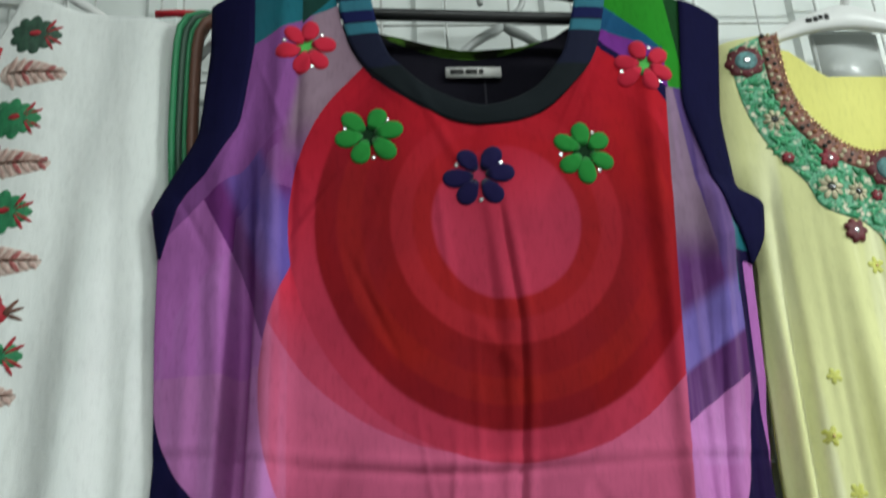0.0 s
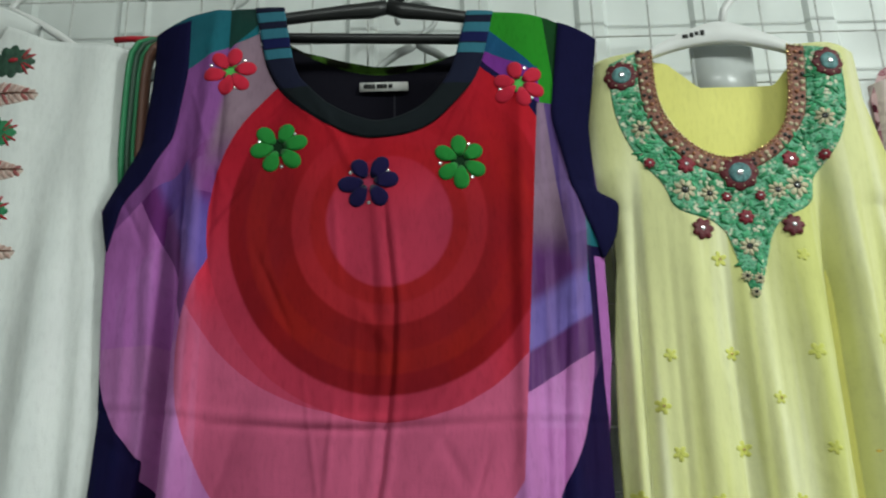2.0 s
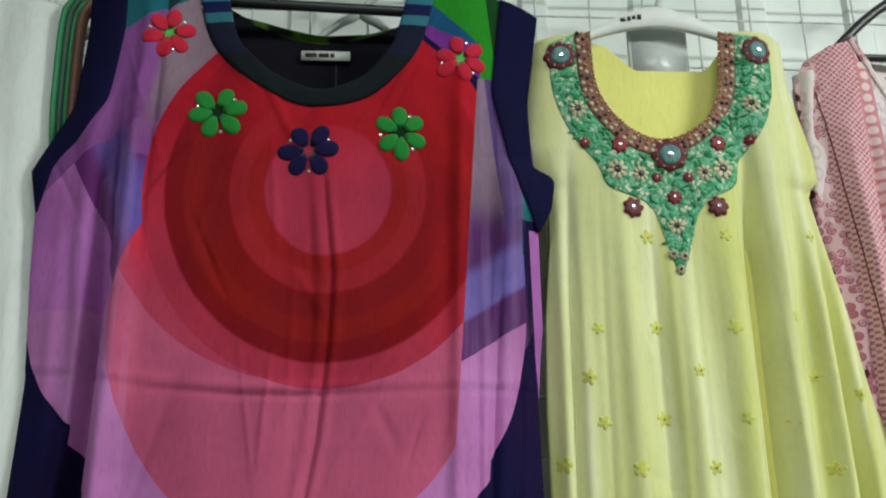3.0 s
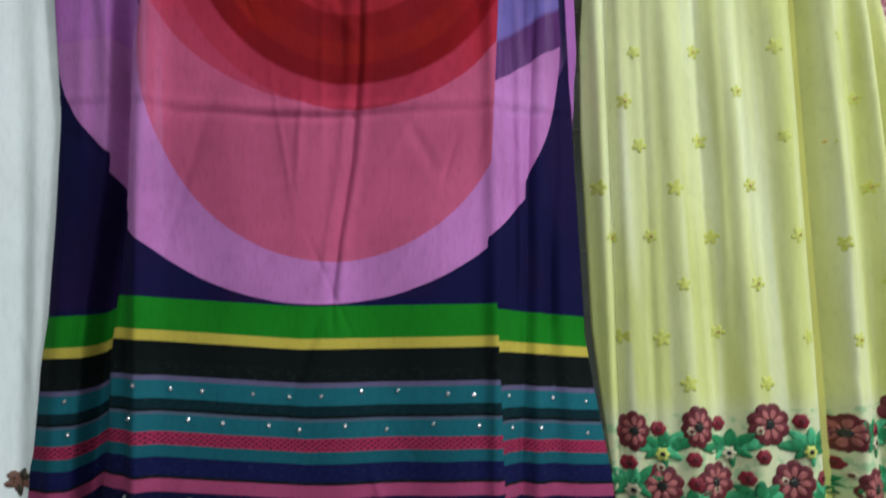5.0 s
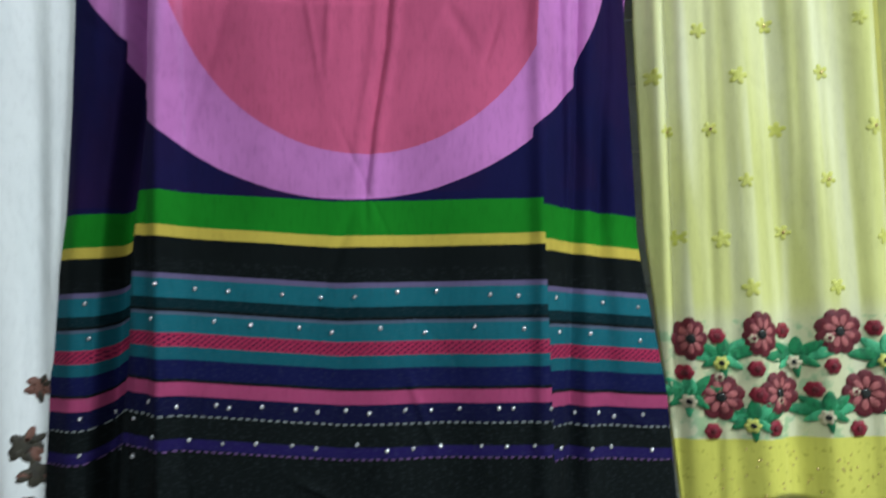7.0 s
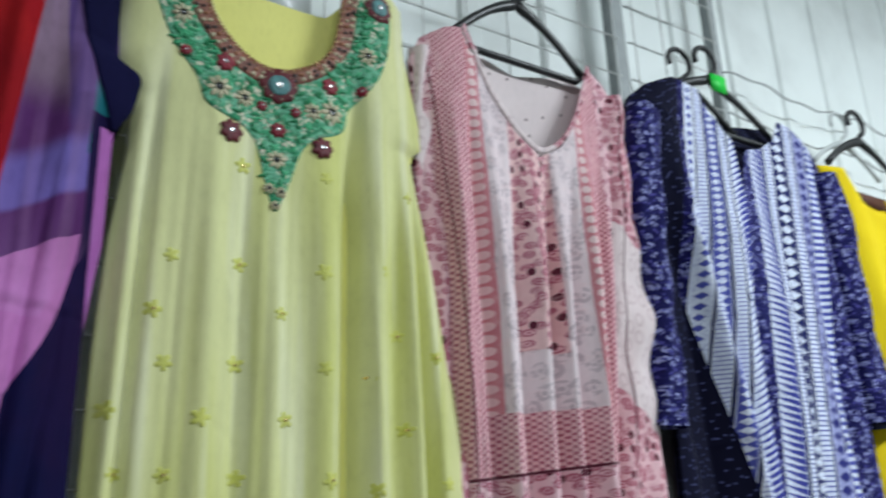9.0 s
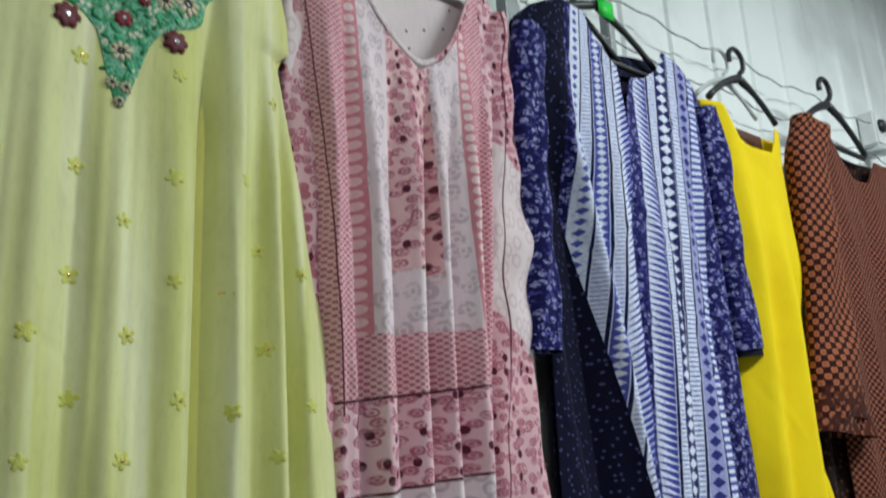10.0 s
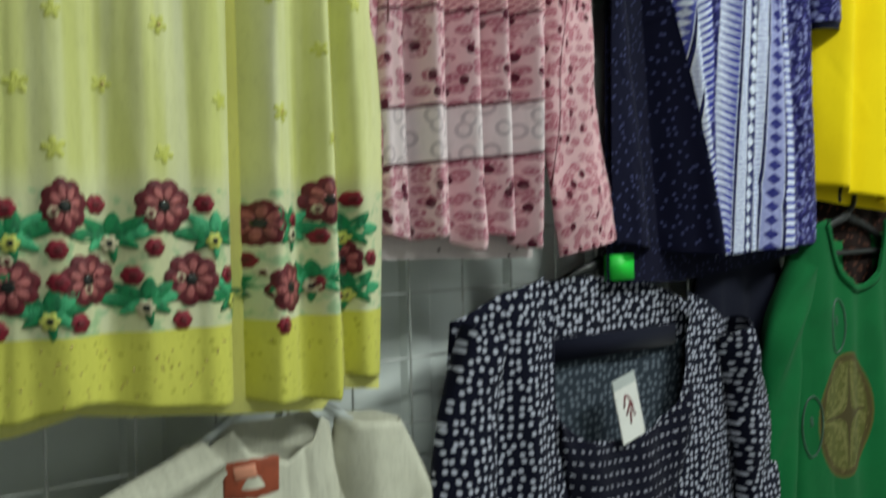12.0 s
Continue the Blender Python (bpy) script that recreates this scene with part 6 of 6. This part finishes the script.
def pale_blouses():
    """A limp linen shirt on a clear hanger with a brown patch, and a white blouse beside it."""
    ob = empty("linen_shirt", 0.7, 0.80, 1.05, "crumpled pale linen shirt with a brown leather patch", "shirt", "lower row garments")
    g = Garment([(0.3, 0.52), (0.95, 0.55), (1.0, 0.60), (1.06, 0.665)], [(0.3, 0.84), (0.95, 0.82), (1.0, 0.80), (1.06, 0.79)], 0.80,
                [(0.62, 1.02, 0.58, 0.6, 0.02, 0.014), (0.68, 1.0, 0.67, 0.6, 0.015, -0.012), (0.74, 1.04, 0.76, 0.6, 0.02, 0.012), (0.70, 1.05, 0.70, 0.9, 0.02, 0.012)], seed=91, ripple=0.004, creases=50, crumple=0.007)
    g.panel("front", [(0.665, 1.04), (0.69, 1.052), (0.70, 1.03), (0.735, 1.015), (0.765, 1.03), (0.775, 1.052), (0.79, 1.04)], [(0.52, 0.45), (0.84, 0.45)], LINEN, ob, 90, 80, "crumpled linen front", solid=0.0015)
    g.panel("back", [(0.665, 1.04), (0.69, 1.055), (0.74, 1.052), (0.775, 1.055), (0.79, 1.04)], [(0.52, 0.45), (0.84, 0.45)], LINEN, ob, 30, 30, "linen back", back=0.026)
    sleeve("sleeve", [(0.665, 1.03, 0.02), (0.61, 0.995, 0.032), (0.54, 0.955, 0.045), (0.46, 0.88, 0.05), (0.42, 0.7, 0.05)], 0.805, LINEN, ob, 0.022, "spread linen sleeve", seed=19, ripple=0.004)
    p_ = sewn("leather_patch", g, 0.70, 1.006, [(-0.027, 0.016), (0.0, 0.019), (0.027, 0.016), (0.026, -0.017), (0.0, -0.019), (-0.027, -0.017)], LEATHER, ob, 0.002, 0.001, "brown leather patch")
    sewn("patch_mark", g, 0.692, 1.012, [(-0.011, 0.006), (0.008, 0.008), (0.010, -0.004), (-0.009, -0.006)], PEACH, p_, 0.0036, 0.0005)
    hanger(0.735, 1.145, 0.815, GREY_PLASTIC, half=0.08, drop=0.045, bar=False, label="grey hanger of the linen shirt", neck=0.01, thick=0.005)
    w = empty("white_blouse", 0.86, 0.80, 1.04, "cream cotton blouse in the lower row", "blouse", "lower row garments")
    g = Garment([(0.3, 0.80), (0.9, 0.80), (1.0, 0.79), (1.045, 0.80)], [(0.3, 0.93), (0.95, 0.92), (1.0, 0.895), (1.045, 0.87)], 0.795, [(0.83, 1.0, 0.83, 0.6, 0.015, 0.01), (0.88, 1.0, 0.89, 0.6, 0.012, -0.008)], seed=92, ripple=0.003)
    g.panel("front", [(0.80, 1.046), (0.84, 1.04), (0.87, 1.032)], [(0.80, 0.45), (0.93, 0.45)], LINEN, w, 50, 60, "cream cotton front", solid=0.0015)
    g.panel("back", [(0.80, 1.05), (0.84, 1.046), (0.87, 1.036)], [(0.80, 0.45), (0.93, 0.45)], LINEN, w, 20, 20, "cream cotton back", back=0.024)
    for x, z in ((0.845, 0.93), (0.90, 0.935)):
        sewn("cutwork", g, x, z, scallop(0.016, 6, 0.2, 24), LINEN, w, 0.001, 0.0008, "cutwork flower")


pale_blouses()

def dark_dress():
    ob = empty("dark_dress", 1.52, 0.83, 1.22, "black dress hanging behind the dotted cardigan", "dress", "lower row garments")
    g = Garment([(0.3, 1.38), (1.1, 1.40), (1.22, 1.44)], [(0.3, 1.66), (1.1, 1.66), (1.22, 1.62)], 0.83, [(1.46, 1.15, 1.45, 0.5, 0.02, 0.01), (1.55, 1.15, 1.56, 0.5, 0.02, -0.008), (1.6, 1.15, 1.6, 0.5, 0.015, 0.008)], seed=95, turn=0.004, ripple=0.001)
    g.panel("front", [(1.44, 1.215), (1.49, 1.22), (1.53, 1.19), (1.57, 1.22), (1.62, 1.215)], [(1.38, 0.5), (1.66, 0.5)], NIGHT, ob, 50, 60, solid=0.001)
    g.panel("back", [(1.44, 1.215), (1.53, 1.21), (1.62, 1.215)], [(1.38, 0.5), (1.66, 0.5)], NIGHT, ob, 20, 20, back=0.008)


dark_dress()

ROSE_KNIT = cloth("rose_knit", lambda p: (p.base(c(206, 160, 156)), p.over((((p.u * 90 + (p.w * 120).sin() * 0.5)).frac() < 0.4), c(176, 116, 118))), bump=1.0)


def low_tops():
    """Shoulders of further tops, just showing under the hems."""
    for name, x0, x1, zt, y, mt, label in (("knit_top", -0.52, -0.215, 1.155, 0.742, ROSE_KNIT, "rose pink cable knit top in the lower row"),
                                           ("sequin_top", -0.17, -0.025, 1.073, 0.778, LEAF_THREAD, "green sequined top under the ring dress"),
                                           ("beige_top", -0.015, 0.125, 1.078, 0.788, BLUSH_THREAD, "pale beige top with red edging"),
                                           ("grey_top", 0.27, 0.44, 1.068, 0.80, LINEN, "pale grey top on a white hanger")):
        ob = empty(name, (x0 + x1) / 2, y, zt, label, "top", "lower row garments")
        w = x1 - x0
        g = Garment([(0.4, x0), (zt, x0 + w * 0.12)], [(0.4, x1), (zt - 0.05, x1), (zt, x1 - w * 0.3)], y, [(x0 + w * 0.4, zt - 0.1, x0 + w * 0.4, 0.6, 0.02, 0.01), (x0 + w * 0.7, zt - 0.1, x0 + w * 0.7, 0.6, 0.02, -0.01)], seed=int(zt * 1000), ripple=0.002)
        g.panel("front", [(x0 + w * 0.12, zt - 0.012), (x0 + w * 0.4, zt), (x1 - w * 0.3, zt - 0.008)], [(x0, 0.5), (x1, 0.5)], mt, ob, 40, 50, solid=0.0015)
        g.panel("back", [(x0 + w * 0.12, zt - 0.008), (x0 + w * 0.4, zt + 0.004), (x1 - w * 0.3, zt - 0.004)], [(x0, 0.5), (x1, 0.5)], mt, ob, 20, 20, back=0.02)


low_tops()


def wall_fitting(x, z):
    """A white plastic box with a dark round eye, screwed to the sheets."""
    ob = empty("wall_fitting", x, 0.86, z, "white plastic wall fitting with a dark round eye", "wall fitting")
    bm = bmesh.new()
    slab(bm, x - 0.03, x + 0.03, 0.85, 0.9, z - 0.05, z + 0.05, 0.006)
    box = part("box", bm, CLEAR_WHITE_PLASTIC, ob, smooth=False)
    bm = bmesh.new()
    bmesh.ops.create_cone(bm, cap_ends=True, segments=20, radius1=0.021, radius2=0.018, depth=0.012, matrix=pose(x, 0.846, z + 0.006, 90))
    part("eye", bm, BLACK_PLASTIC, box, "dark round eye")
    bm = bmesh.new()
    slab(bm, x - 0.028, x + 0.028, 0.84, 0.9, z - 0.072, z - 0.053, 0.004)
    part("foot", bm, GREY_PLASTIC, ob, "grey foot")


wall_fitting(2.66, 2.222)

# ---- the tubes under the ceiling ----
LIT = bpy.data.materials.new("lit_tube")
LIT.use_nodes = True
LIT.node_tree.nodes["Principled BSDF"].inputs["Emission Color"].default_value = (0.94, 1.0, 0.97, 1)
LIT.node_tree.nodes["Principled BSDF"].inputs["Emission Strength"].default_value = 6.0
for x, y in ((0.3, -0.85), (2.25, -0.65)):
    ob = empty("tube_lamp", x, y, 2.95, "white fluorescent tube lamp under the ceiling", "lamp", "tube lamps")
    bm = bmesh.new()
    slab(bm, x - 0.62, x + 0.62, y - 0.1, y + 0.1, 2.9, 2.95, 0.004)
    part("batten", bm, CLEAR_WHITE_PLASTIC, ob)
    bm = bmesh.new()
    sweep(bm, [(x - 0.59, y, 2.872), (x + 0.59, y, 2.872)], 0.013, 12)
    part("tube", bm, LIT, ob, "lit tube")
    for sx in (-0.6, 0.6):
        bm = bmesh.new()
        slab(bm, x + sx - 0.012, x + sx + 0.012, y - 0.018, y + 0.018, 2.853, 2.902, 0.003)
        part("end_socket", bm, CLEAR_WHITE_PLASTIC, ob)
